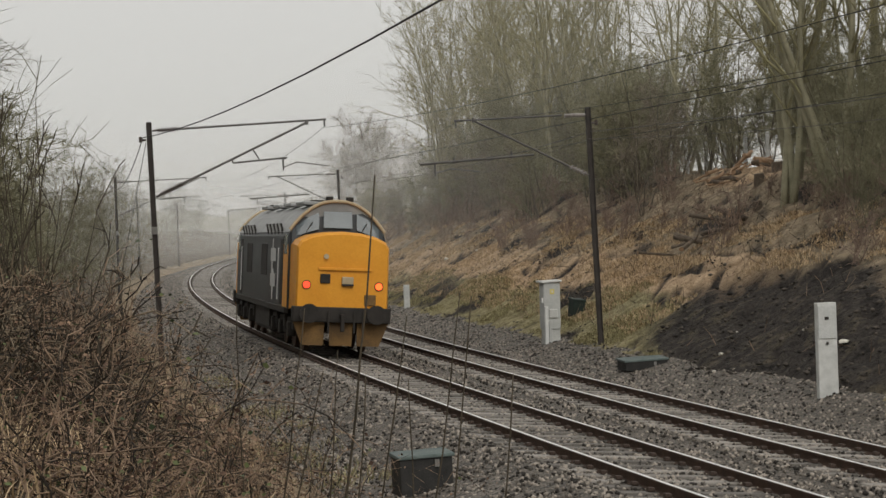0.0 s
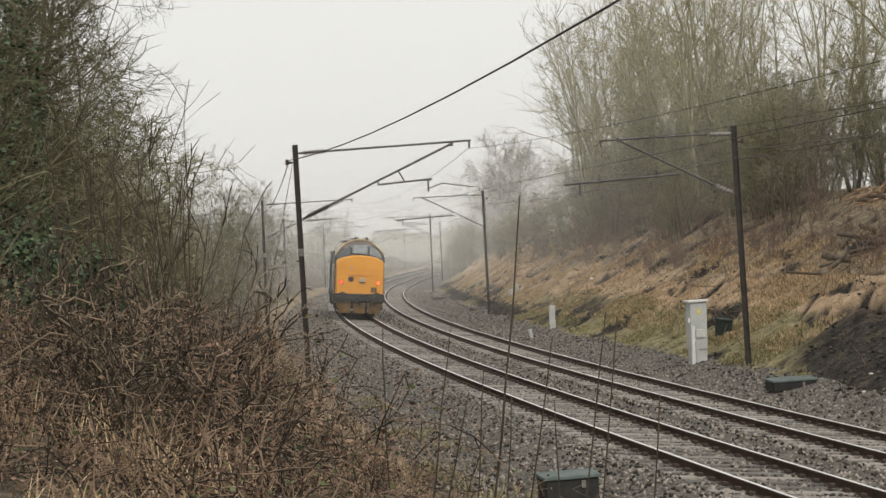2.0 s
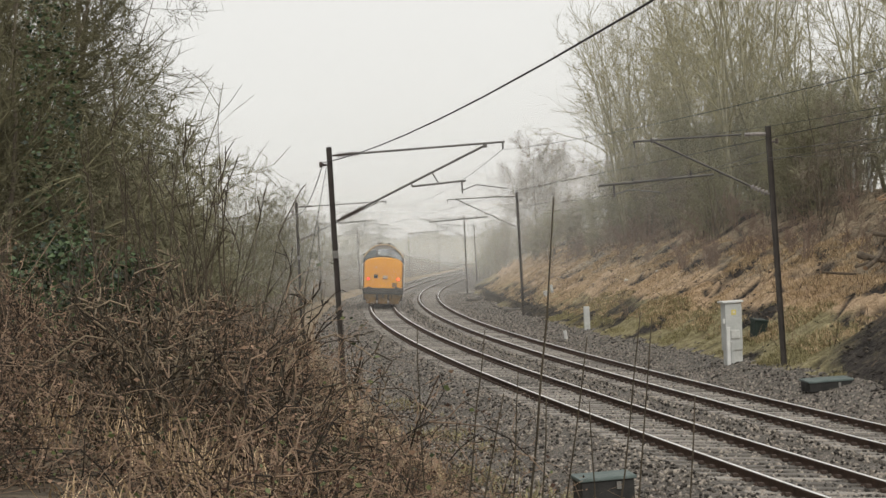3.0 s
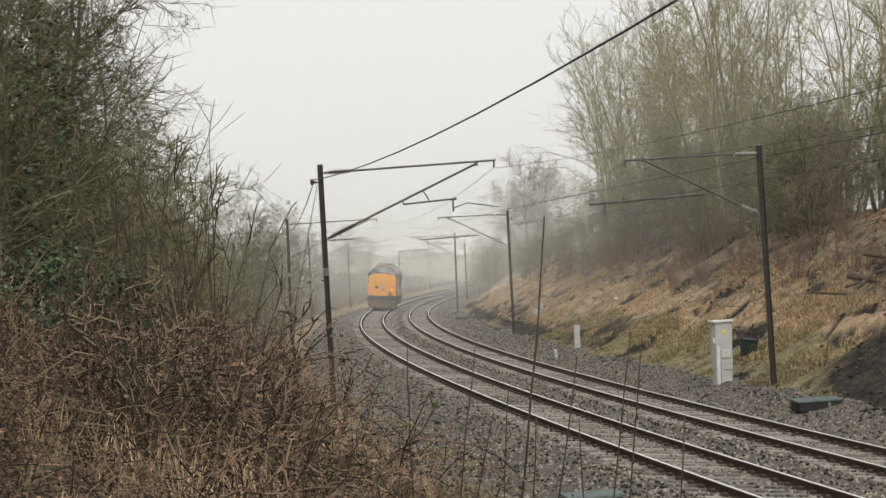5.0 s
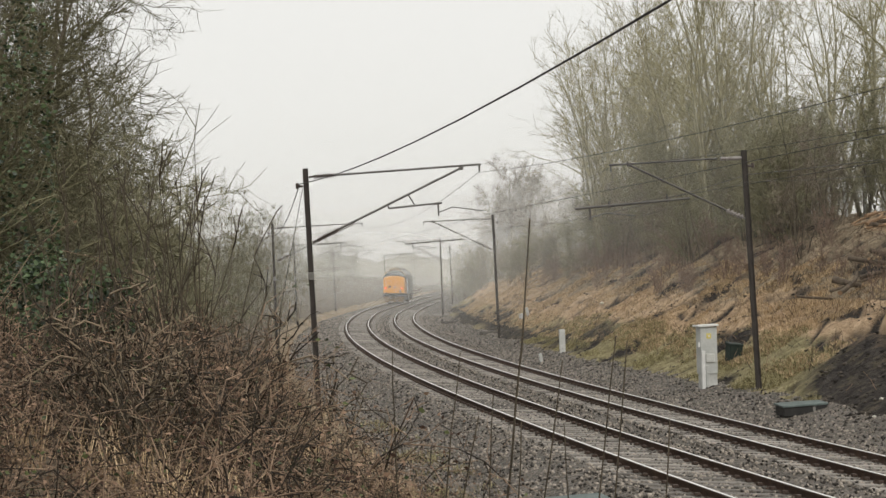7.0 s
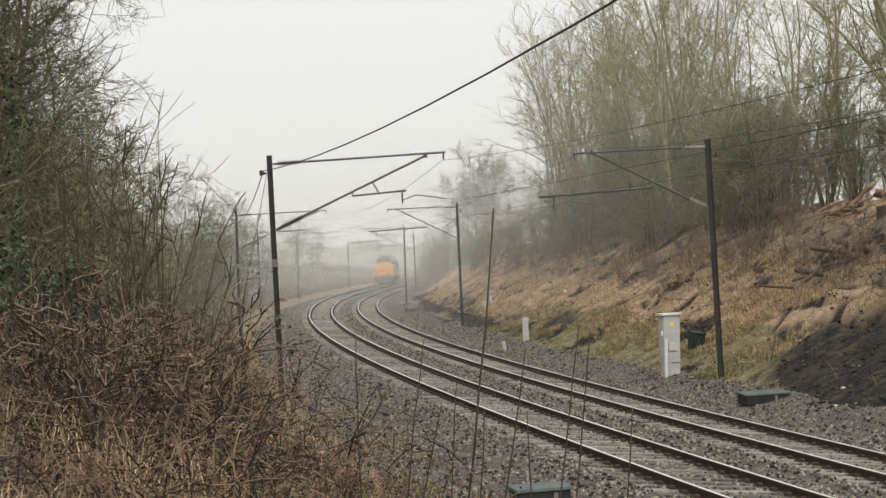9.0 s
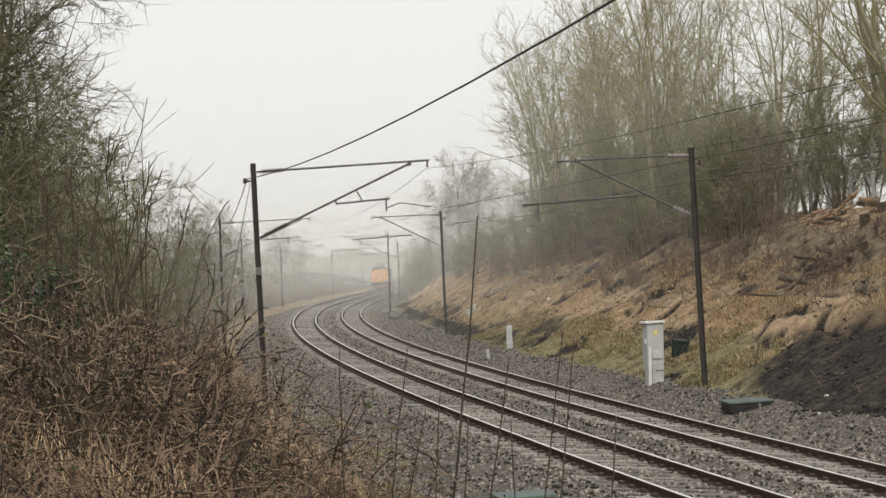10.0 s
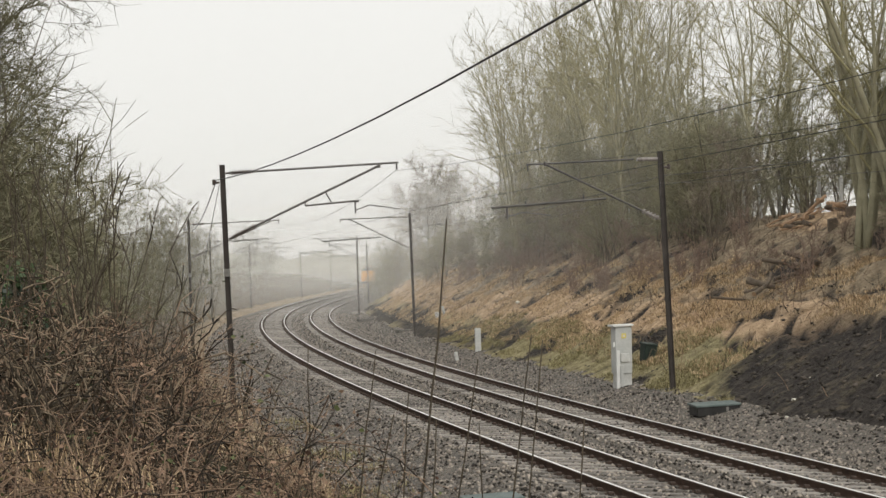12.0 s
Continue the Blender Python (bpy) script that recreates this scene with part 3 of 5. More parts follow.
def build_overhead():
    first = build_mast()
    for i, s in enumerate(LEFT_S):
        m = station(s, LEFT_U, 0.0, 0, (0.3, -0.6, 0.4, 0, 0.5, 0, 0.3)[i])
        if i == 0:
            first.matrix_basis = m
        else:
            copy_thing(first, m)
    # the right-hand masts face the other way, with a longer registration arm and pale insulators
    other = copy_thing(first, station(RIGHT_S[0], RIGHT_US[0], 0.17, 180))
    for ob in list(other.children):
        if ob.name.startswith(("registration_arm", "drop_bracket", "steady_arm", "number_plate", "insulator")):
            bpy.data.objects.remove(ob)
    for ob in other.children:
        if ob.name.startswith(("top_tube", "diagonal_strut")):
            ob.matrix_basis = pose(0, 0, 0.03 if ob.name.startswith("top") else 0.0, 0, 1.7 if ob.name.startswith("top") else 0.5, 0) @ Matrix.Diagonal((0.80, 1, 1, 1))
            ob.data = ob.data.copy()
            ob.data.materials[0] = M_TUBE_PALE
    for a, b, n, wide in (((0.08, 0, 5.885), (0.66, 0, 5.90), 4, 0.058), ((0.08, 0, 4.24), (0.66, 0, 4.535), 5, 0.080)):
        bm = bmesh.new()
        a, b = Vector(a), Vector(b)
        rod(bm, a, b, 0.026 if n == 5 else 0.05)
        for i in range(n):
            p = a.lerp(b, 0.15 + 0.62 * i / (n - 1))
            rod(bm, p, p + (b - a).normalized() * 0.045, wide, wide * 0.6, 12)
        part("insulator", bm, M_INSUL_PALE, other, "ribbed pale grey insulator")
    bm = bmesh.new()
    rod(bm, (1.58, 0, 4.88), (4.74, 0, 4.78), 0.034)
    rod(bm, (2.2, 0, 4.80), (2.2, 0, 5.02), 0.025)
    rod(bm, (3.8, 0, 4.76), (3.8, 0, 4.92), 0.025)
    part("registration_arm", bm, M_TUBE_PALE, other)
    bm = bmesh.new()
    rod(bm, (4.33, 0, 4.80), (4.33, 0, 4.46), 0.024)
    part("drop_bracket", bm, M_TUBE_PALE, other)
    bm = bmesh.new()
    rod(bm, (4.33, 0, 4.52), (3.9, 0, 4.62), 0.016)
    rod(bm, (3.9, 0, 4.62), (3.1, 0, 4.50), 0.016)
    part("steady_arm", bm, M_TUBE, other)
    for i, (s, u) in enumerate(zip(RIGHT_S[1:], RIGHT_US[1:])):
        copy_thing(other, station(s, u, 0.17, 180, (0.9, 0.3, -0.4, 0.3, 0, 0)[i]))


def wire(name, ends, sag, r, label, drop=0.0, group="overhead wires"):
    """A wire hung from support to support."""
    pts = [ends[0]]
    for a, b in zip(ends, ends[1:]):
        pts += [a.lerp(b, k / 14) - Vector((0, 0, sag * 4 * k / 14 * (1 - k / 14))) for k in range(1, 15)]
    return tagged(link(name, limb(name, pts, r, r, M_WIRE, 5)), label, "wire", group)


def build_wires():
    for ms, u, z, base in ((LEFT_S, -0.35, 0.0, 1), (RIGHT_S, 3.75, 0.17, -1)):
        cat = [place(s, u, z + 5.82) for s in ms]
        con = [place(s, u + (0.2 if i % 2 else -0.2), z + 4.76) for i, s in enumerate(ms)]
        w = wire("catenary_wire", cat, 0.55, 0.0055, "thin dark catenary wire over the track")
        wire("contact_wire", con, 0.03, 0.0055, "thin dark contact wire over the track")
        bm = bmesh.new()
        for a, b, c, d in zip(cat, cat[1:], con, con[1:]):
            for k in (1, 3, 5, 7, 9, 11):
                f = k / 12
                p = a.lerp(b, f) - Vector((0, 0, 0.55 * 4 * f * (1 - f)))
                rod(bm, p, c.lerp(d, f), 0.002, sides=4)
        tagged(part("droppers", bm, M_WIRE, w), kind="stuff")
    wire("feeder_wire", [place(s, LEFT_U - 0.22, 5.72 if s > 0 else 6.22) for s in LEFT_S], 0.62, 0.0125, "thick black feeder wire along the masts")
    wire("feeder_wire", [place(s, RIGHT_U + 0.22, 5.60) for s in RIGHT_S], 0.35, 0.010, "dull grey earth wire along the masts").data.materials[0] = M_TUBE_PALE
    wire("feeder_wire", [place(s, RIGHT_U + 0.10, 5.40) for s in RIGHT_S], 0.60, 0.006, "dull grey earth wire along the masts").data.materials[0] = M_TUBE_PALE
    wire("aerial_cable", [place(s, RIGHT_U + 5, 8.3) for s in (-8, 73, 151)], 0.8, 0.004, "thin cable above the cutting").data.materials[0] = M_TUBE_PALE
    # a stay wire from the first mast down to the bank
    wire("stay_wire", [place(55.0, LEFT_U - 0.15, 5.6), place(58.5, LEFT_U - 1.2, 0.4)], 0.02, 0.008, "thin stay wire of the mast")


# ---- the locomotive ----
def arch(w, z0, zc, zt, n=9, power=2.0):
    """An outline with upright sides of half width w and an arched top."""
    top = [(w * math.cos(math.pi * i / (n - 1)), zc + (zt - zc) * math.sin(math.pi * i / (n - 1)) ** (2 / power)) for i in range(n)]
    return [(-w, z0), (w, z0)] + top


def loft(sections, material_name, mat_, ends=True):
    verts, faces, n = [], [], len(sections[0][1])
    for y, out in sections:
        verts += [(x, y, z) for x, z in out]
    for i in range(len(sections) - 1):
        for j in range(n):
            k = (j + 1) % n
            faces.append((i * n + j, (i + 1) * n + j, (i + 1) * n + k, i * n + k))
    if ends:
        faces += [tuple(range(n)), tuple(range((len(sections) - 1) * n, len(sections) * n))[::-1]]
    data = raw(material_name, verts, faces, mat_)
    bm = bmesh.new()
    bm.from_mesh(data)
    bmesh.ops.recalc_face_normals(bm, faces=bm.faces)
    bm.to_mesh(data)
    bm.free()
    return data


def plate(bm, pts, depth):
    """A flat panel with thickness: pts of (x, y, z), pushed along depth."""
    a = [bm.verts.new(p) for p in pts]
    b = [bm.verts.new(Vector(p) + Vector(depth)) for p in pts]
    bm.faces.new(a)
    bm.faces.new(b[::-1])
    for i in range(len(a)):
        j = (i + 1) % len(a)
        bm.faces.new((a[i], b[i], b[j], a[j]))
    bmesh.ops.recalc_face_normals(bm, faces=bm.faces)
    return bm


def build_end(loco, e):
    """Nose, windows and buffers of one end: e = -1 the trailing end with lit tail lamps, 1 the other."""
    def y(v):
        return e * v

    link("nose", loft([(y(7.32), arch(1.22, 1.12, 2.80, 3.17)), (y(8.30), arch(1.22, 1.14, 2.80, 3.18)), (y(8.62), arch(1.20, 1.16, 2.77, 3.16)), (y(8.73), arch(1.16, 1.20, 2.72, 3.10))], "nose", M_YELLOW), loco, "warning yellow nose", smooth=False)
    bm = bmesh.new()
    box(bm, (1.38, 0.06, 0.07), (0.05, y(8.76), 2.20), bevel=0.012)
    part("door_ledge", bm, M_YELLOW, loco)
    bm = bmesh.new()
    box(bm, (0.26, 0.07, 0.24), (-0.46, y(8.75), 1.95), bevel=0.02)
    part("marker_box", bm, M_UNDER, loco, "dark socket box on the nose")
    bm = bmesh.new()
    box(bm, (0.30, 0.08, 0.22), (0.12, y(8.76), 1.90), bevel=0.02)
    lamp = part("headlight_housing", bm, M_CREAM, loco, "pale headlight housing")
    bm = bmesh.new()
    box(bm, (0.30, 0.07, 0.05), (0.12, y(8.79), 1.80))
    part("bracket", bm, M_UNDER, lamp)
    bm = bmesh.new()
    rod(bm, (-0.45, y(8.70), 2.52), (-0.45, y(8.79), 2.52), 0.07)
    part("lamp_iron", bm, M_CREAM, loco)
    # tail lamps
    for x, m in ((-0.94, M_TAIL), (0.94, M_TAILHOT)):
        bm = bmesh.new()
        rod(bm, (x, y(8.64), 1.78), (x, y(8.75), 1.78), 0.12, sides=16)
        ring = part("lamp_rim", bm, M_DIRTYYELLOW, loco)
        bm = bmesh.new()
        rod(bm, (x, y(8.75), 1.78), (x, y(8.77), 1.78), 0.088, sides=16)
        part("tail_lamp", bm, m if e < 0 else M_UNDER, ring, "glowing red tail lamp" if e < 0 else "")
    # windscreens
    def slope(x, z, off=0.0):
        return (x, y(7.58 - (z - 2.9) * 0.30 + off - 0.10 * x * x), z)

    bm = bmesh.new()
    top = [(x / 10, 3.92 - 0.74 * (abs(x) / 12.6) ** 2.3) for x in range(12, -13, -2)]
    plate(bm, [slope(x, z) for x, z in [(-1.22, 2.72), (1.22, 2.72)] + top], (0, y(-0.35), 0))
    surround = part("windscreen_surround", bm, M_BLUE, loco, "dark blue windscreen surround")
    panes = [[(-0.38, 3.27), (0.38, 3.27), (0.38, 3.70), (-0.38, 3.70)], [(0.50, 3.23), (1.10, 3.03), (1.10, 3.27), (0.80, 3.52), (0.50, 3.66)]]
    panes.append([(-x, z) for x, z in panes[1]][::-1])
    for p in panes:
        bm = bmesh.new()
        plate(bm, [slope(x, z, 0.012) for x, z in p], (0, y(-0.01), 0))
        part("windscreen", bm, M_GLASS, surround, "dark cab window pane")
    for x in (-0.75, 0.70):
        bm = bmesh.new()
        rod(bm, slope(x - 0.1, 3.14, 0.03), slope(x + 0.08, 3.42, 0.03), 0.012, sides=5)
        part("wiper", bm, M_UNDER, surround)
    bm = bmesh.new()
    prev = None
    for i in range(21):
        x = -1.26 + 0.126 * i
        p = Vector((x, y(7.34), 3.98 - 0.82 * (abs(x) / 1.28) ** 2.3))
        if prev is not None:
            rod(bm, prev, p, 0.045, sides=6)
        prev = p
    part("roof_rim", bm, M_CREAM, loco, "cream weathered rim of the cab roof")
    for x in (-0.22, 0.32):
        bm = bmesh.new()
        box(bm, (0.17, 0.30, 0.15), (x, y(7.20), 4.03), bevel=0.03)
        part("horn", bm, M_UNDER, loco, "black horn cover")
    # buffer beam, buffers, coupling and valance
    bm = bmesh.new()
    box(bm, (2.56, 0.36, 0.40), (0, y(8.58), 1.02), bevel=0.03)
    beam = part("buffer_beam", bm, M_UNDER, loco, "oily black buffer beam")
    for x in (-0.87, 0.87):
        bm = bmesh.new()
        rod(bm, (x, y(8.70), 1.05), (x, y(8.96), 1.05), 0.11, sides=14)
        rod(bm, (x, y(8.96), 1.05), (x, y(9.02), 1.05), 0.25, sides=18)
        part("buffer", bm, M_UNDER, beam)
    bm = bmesh.new()
    rod(bm, (0, y(8.72), 1.0), (0, y(8.94), 0.98), 0.06)
    box(bm, (0.10, 0.10, 0.45), (0, y(8.94), 0.82), bevel=0.02)
    part("coupling_hook", bm, M_UNDER, beam)
    for x in (-0.35, 0.32, 0.55):
        bm = bmesh.new()
        rod(bm, (x, y(8.78), 1.1), (x, y(8.84), 0.55), 0.03, sides=6)
        part("brake_hose", bm, M_UNDER, beam)
    for x0, x1 in ((-1.26, -0.42), (-0.30, 0.32), (0.42, 1.26)):
        bm = bmesh.new()
        out = [(x0, y(8.59), 0.86), (x1, y(8.59), 0.86), (x1 - (0.25 if x1 > 1 else 0.02), y(8.59), 0.22), (x0 + (0.25 if x0 < -1 else 0.02), y(8.59), 0.22)]
        plate(bm, out, (0, y(-0.03), 0))
        part("valance", bm, M_DIRTYYELLOW, loco, "dirty yellow valance plate")
    bm = bmesh.new()
    box(bm, (0.30, 0.10, 0.28), (0.72, y(8.72), 1.42), bevel=0.02)
    part("cable_socket", bm, M_DIRTYYELLOW, loco, "worn jumper cable socket")


def build_loco():
    loco = empty("diesel_locomotive", Matrix(), "dark blue-grey diesel locomotive with a yellow nose and lit tail lamps", "locomotive")
    sides = [(-1.28, 1.10), (1.28, 1.10), (1.28, 3.02), (1.24, 3.14), (-1.24, 3.14), (-1.28, 3.02)]
    link("body", loft([(-7.32, sides), (7.32, sides)], "body", M_BLUE), loco, "dark blue-grey body sides")
    dome = [(x, 3.13 + 0.84 * (1 - (abs(x) / 1.27) ** 2.3)) for x in (1.27, 1.22, 1.1, 0.9, 0.6, 0.3, 0, -0.3, -0.6, -0.9, -1.1, -1.22, -1.27)]
    link("roof", loft([(-7.30, dome), (7.30, dome)], "roof", M_ROOF), loco, "grey weathered arched roof")
    for yy in (-4.9, -1.8, 1.2, 4.6):
        bm = bmesh.new()
        box(bm, (1.5, 1.7, 0.10), (0, yy, 3.94), bevel=0.03)
        hatch = part("roof_hatch", bm, M_ROOF, loco)
        bm = bmesh.new()
        rod(bm, (0, yy, 3.97), (0, yy, 4.04), 0.45, sides=20)
        part("fan_grille", bm, M_UNDER, hatch, "dark round fan grille")
    build_end(loco, -1)
    build_end(loco, 1)
    for x in (-1, 1):
        # cab door and side windows, grilles, yellow cab flank
        for e in (-1, 1):
            bm = bmesh.new()
            box(bm, (0.012, 1.05, 1.66), (x * 1.282, e * 6.78, 1.96))
            part("yellow_flank" if e < 0 else "cab_panel", bm, M_YELLOW if e < 0 else M_BLUE, loco, "yellow cab side below the window" if e < 0 else "dark blue cab side panel")
            bm = bmesh.new()
            box(bm, (0.02, 0.62, 1.75), (x * 1.284, e * 5.85, 2.06), bevel=0.006)
            door = part("cab_door", bm, M_UNDER, loco, "dark cab door")
            bm = bmesh.new()
            rod(bm, (x * 1.34, e * 5.46, 1.3), (x * 1.34, e * 5.46, 2.7), 0.018, sides=6)
            part("handrail", bm, M_WHITEPAINT, door, "pale handrail")
            bm = bmesh.new()
            box(bm, (0.02, 0.75, 0.52), (x * 1.284, e * 6.76, 2.80), bevel=0.005)
            part("cab_side_window", bm, M_GLASS, loco, "dark cab side window")
            for k in range(9):
                bm = bmesh.new()
                box(bm, (0.05, 0.14, 0.42), (x * 1.26, e * (1.9 + 0.46 * k), 3.16), (0, x * 14, 0))
                part("grille_slat", bm, M_ROOF if k % 2 else M_UNDER, loco)
        for yy in (-1.2, 3.3):
            bm = bmesh.new()
            box(bm, (0.02, 1.6, 0.9), (x * 1.284, yy, 2.35), bevel=0.006)
            part("side_grille", bm, M_UNDER, loco, "black side grille")
        # the white device on the flank
        for yy, zz, h, w in ((-3.7, 2.50, 0.36, 1.2), (-3.7, 1.80, 0.36, 1.2)):
            bm = bmesh.new()
            box(bm, (0.01, w, h), (x * 1.29, yy, zz))
            part("emblem", bm, M_WHITEPAINT, loco, "white painted emblem shape")
        bm = bmesh.new()
        plate(bm, [(x * 1.293, -3.6, 1.25), (x * 1.293, -3.8, 1.25), (x * 1.293, -3.95, 2.05), (x * 1.293, -3.3, 2.2), (x * 1.293, -3.8, 2.95), (x * 1.293, -3.55, 2.95)], (x * 0.006, 0, 0))
        part("emblem", bm, M_WHITEPAINT, loco, "white painted emblem shape")
        bm = bmesh.new()
        box(bm, (0.10, 14.5, 0.16), (x * 1.28, 0, 1.06), bevel=0.02)
        part("solebar", bm, M_UNDER, loco)
    bm = bmesh.new()
    box(bm, (2.3, 4.6, 0.75), (0, 0, 0.66), bevel=0.12)
    part("fuel_tank", bm, M_UNDER, loco, "oily black fuel tank")
    for e in (-1, 1):
        bm = bmesh.new()
        for x in (-1, 1):
            box(bm, (0.16, 5.0, 0.34), (x * 1.06, e * 5.3, 0.72), bevel=0.04)
            for k in (-1.95, 0, 1.95):
                box(bm, (0.24, 0.36, 0.40), (x * 1.12, e * 5.3 + k, 0.58), bevel=0.04)
                box(bm, (0.16, 0.10, 0.5), (x * 1.14, e * 5.3 + k + 0.85, 0.70), bevel=0.02)
        box(bm, (1.9, 4.4, 0.2), (0, e * 5.3, 0.75))
        bogie = part("bogie", bm, M_UNDER, loco, "grimy bogie frame")
        for k in (-1.95, 0, 1.95):
            bm = bmesh.new()
            for x in (-1, 1):
                rod(bm, (x * 0.69, e * 5.3 + k, 0.57), (x * 0.81, e * 5.3 + k, 0.57), 0.565, sides=24)
            rod(bm, (-0.7, e * 5.3 + k, 0.57), (0.7, e * 5.3 + k, 0.57), 0.09)
            part("wheelset", bm, M_RAIL, bogie, "steel wheelset")
    return loco


# ---- trackside things ----
def floor_at(x, y):
    return ground_z(*nearest(x, y))


def build_boxes():
    def trough(x, y, w, d, h, turn, label):
        z = floor_at(x, y)
        ob = empty("cable_box", pose(x, y, z - 0.05, 0, 0, turn), label, "cable box", "cable boxes")
        bm = bmesh.new()
        box(bm, (w, d, h + 0.05), (0, 0, (h + 0.05) / 2), bevel=0.02)
        part("body", bm, M_BLACK, ob)
        bm = bmesh.new()
        box(bm, (w + 0.06, d + 0.06, 0.05), (0, 0, h + 0.075), (1.5, -1.0, 0), bevel=0.012)
        lid = part("lid", bm, M_TROUGHLID, ob, "grey-green weathered lid")
        bm = bmesh.new()
        box(bm, (0.06, 0.03, 0.10), (w * 0.2, -d / 2 - 0.02, h - 0.03))
        part("hasp", bm, M_BAND, lid)

    trough(0.53, 29.3, 0.74, 0.55, 0.50, 12, "black cable box with a grey-green lid beside the track")
    trough(6.38, 51.5, 1.05, 0.80, 0.19, 8, "low black cable box with a grey-green lid below the bank")
    # the grey relay cabinet on its legs
    x, y = 5.02, 62.2
    z = -0.36
    cab = empty("relay_cabinet", pose(x, y, z, 0, 1.2, 14), "grey trackside relay cabinet with a white lid", "cabinet")
    bm = bmesh.new()
    box(bm, (0.50, 0.42, 1.35), (0.03, 0, 1.08), bevel=0.012)
    part("body", bm, M_CABINET, cab)
    bm = bmesh.new()
    box(bm, (0.62, 0.54, 0.06), (0.01, 0, 1.80), (0, -2, 0), bevel=0.012)
    part("lid", bm, M_LID, cab, "white overhanging lid")
    bm = bmesh.new()
    box(bm, (0.14, 0.012, 0.15), (0.03, -0.218, 1.50))
    sign = part("warning_sign", bm, M_YELLOWSIGN, cab, "small yellow warning sign")
    bm = bmesh.new()
    box(bm, (0.05, 0.008, 0.06), (0.03, -0.227, 1.50))
    part("sign_mark", bm, M_LITTER, sign)
    bm = bmesh.new()
    box(bm, (0.28, 0.06, 0.26), (0.05, -0.23, 0.86), bevel=0.03)
    part("lock_cover", bm, M_CONCRETE, cab, "stained metal cover plate")
    bm = bmesh.new()
    box(bm, (0.10, 0.10, 1.15), (-0.17, -0.25, 0.50), bevel=0.01)
    part("front_post", bm, M_LID, cab, "white post at the front")
    bm = bmesh.new()
    box(bm, (0.10, 0.10, 0.7), (-0.05, -0.22, 0.30), bevel=0.01)
    part("front_post", bm, M_CABINET, cab)
    bm = bmesh.new()
    box(bm, (0.05, 0.05, 0.14), (-0.26, -0.18, 1.25))
    part("hinge", bm, M_LID, cab)
    bm = bmesh.new()
    box(bm, (0.46, 0.38, 0.7), (0.05, 0.02, 0.2), bevel=0.02)
    part("plinth", bm, M_CONCRETE, cab, "concrete plinth")
    # dark green grit bin on the bank
    x, y = 6.10, 65.2
    z = floor_at(x, y)
    bin_ = empty("grit_bin", pose(x, y, z - 0.02, 4, 3, 24), "dark green plastic box on the bank", "box")
    bm = bmesh.new()
    box(bm, (0.42, 0.36, 0.66), (0, 0, 0.33), bevel=0.03)
    part("body", bm, M_DARKGREEN, bin_)
    bm = bmesh.new()
    box(bm, (0.46, 0.40, 0.07), (0, 0, 0.64), (5, 4, 0), bevel=0.02)
    part("lid", bm, M_DARKGREEN, bin_)
    # white concrete posts
    for x, y, w, h, label in ((8.60, 40.74, 0.40, 1.78, "tall white concrete marker post with two plates"), (1.30, 90.16, 0.24, 0.98, "short pale concrete marker post"), (-0.42, 118.3, 0.22, 0.5, "leaning pale concrete post"),
                              (-0.08, 118.86, 0.14, 0.5, "leaning pale concrete post"), (0.4, 87.5, 0.13, 0.32, "small white peg beside the bank")):
        z = floor_at(x, y)
        post = empty("marker_post", pose(x, y, z - 0.12, 0, 0.4 if h > 0.8 else -9, 10), label, "marker post", "marker posts")
        bm = bmesh.new()
        box(bm, (w, 0.16, h + 0.12), (0, 0, (h + 0.12) / 2), bevel=0.02)
        body = part("post", bm, M_CONCRETE, post)
        if h > 0.9:
            bm = bmesh.new()
            box(bm, (w * 0.94, 0.03, h * 0.36), (0, -0.09, h * 0.86), bevel=0.008)
            plate_ = part("plate", bm, M_CABINET, post, "pale plate")
            if h > 1.5:
                for zz, ww in ((1.60, 0.08), (1.12, 0.05)):
                    bm = bmesh.new()
                    box(bm, (ww, 0.01, 0.06), (-0.02, -0.11, zz))
                    part("mark", bm, M_UNDER, plate_, "small dark mark")
    # cover slabs by the far masts
    for s, u, w in ((157, 6.9, 1.6), (123, 7.4, 1.2), (186, 6.7, 1.5)):
        bm = bmesh.new()
        box(bm, (w, 0.7, 0.18), (0, 0, 0.06), bevel=0.02)
        ob = part("cover_slab", bm, M_SLEEPER)
        ob.matrix_basis = station(s, u, ground_z(s, u), 10)
        tagged(ob, "flat grey concrete cover slab at the foot of the cutting", "slab", "cover slabs")
    # scraps on the bank
    for x, y, k in ((9.7, 44.1, 0.13), (7.9, 49, 0.08), (8.6, 50.68, 0.05), (9.4, 46.76, 0.05), (7.5, 47.6, 0.05), (3.4, 100.8, 0.14), (4.6, 95.2, 0.1)):
        bm = bmesh.new()
        bmesh.ops.create_icosphere(bm, subdivisions=1, radius=k)
        for v in bm.verts:
            v.co = Vector((v.co.x * rng.uniform(0.8, 1.3), v.co.y * rng.uniform(0.6, 1.1), v.co.z * rng.uniform(0.3, 0.7)))
        ob = part("litter", bm, M_LITTER)
        ob.matrix_basis = pose(x, y, floor_at(x, y) + k * 0.3, 0, 0, rng.uniform(0, 360))
        tagged(ob, "pale scrap of litter lying on the bank", "litter", "litter")


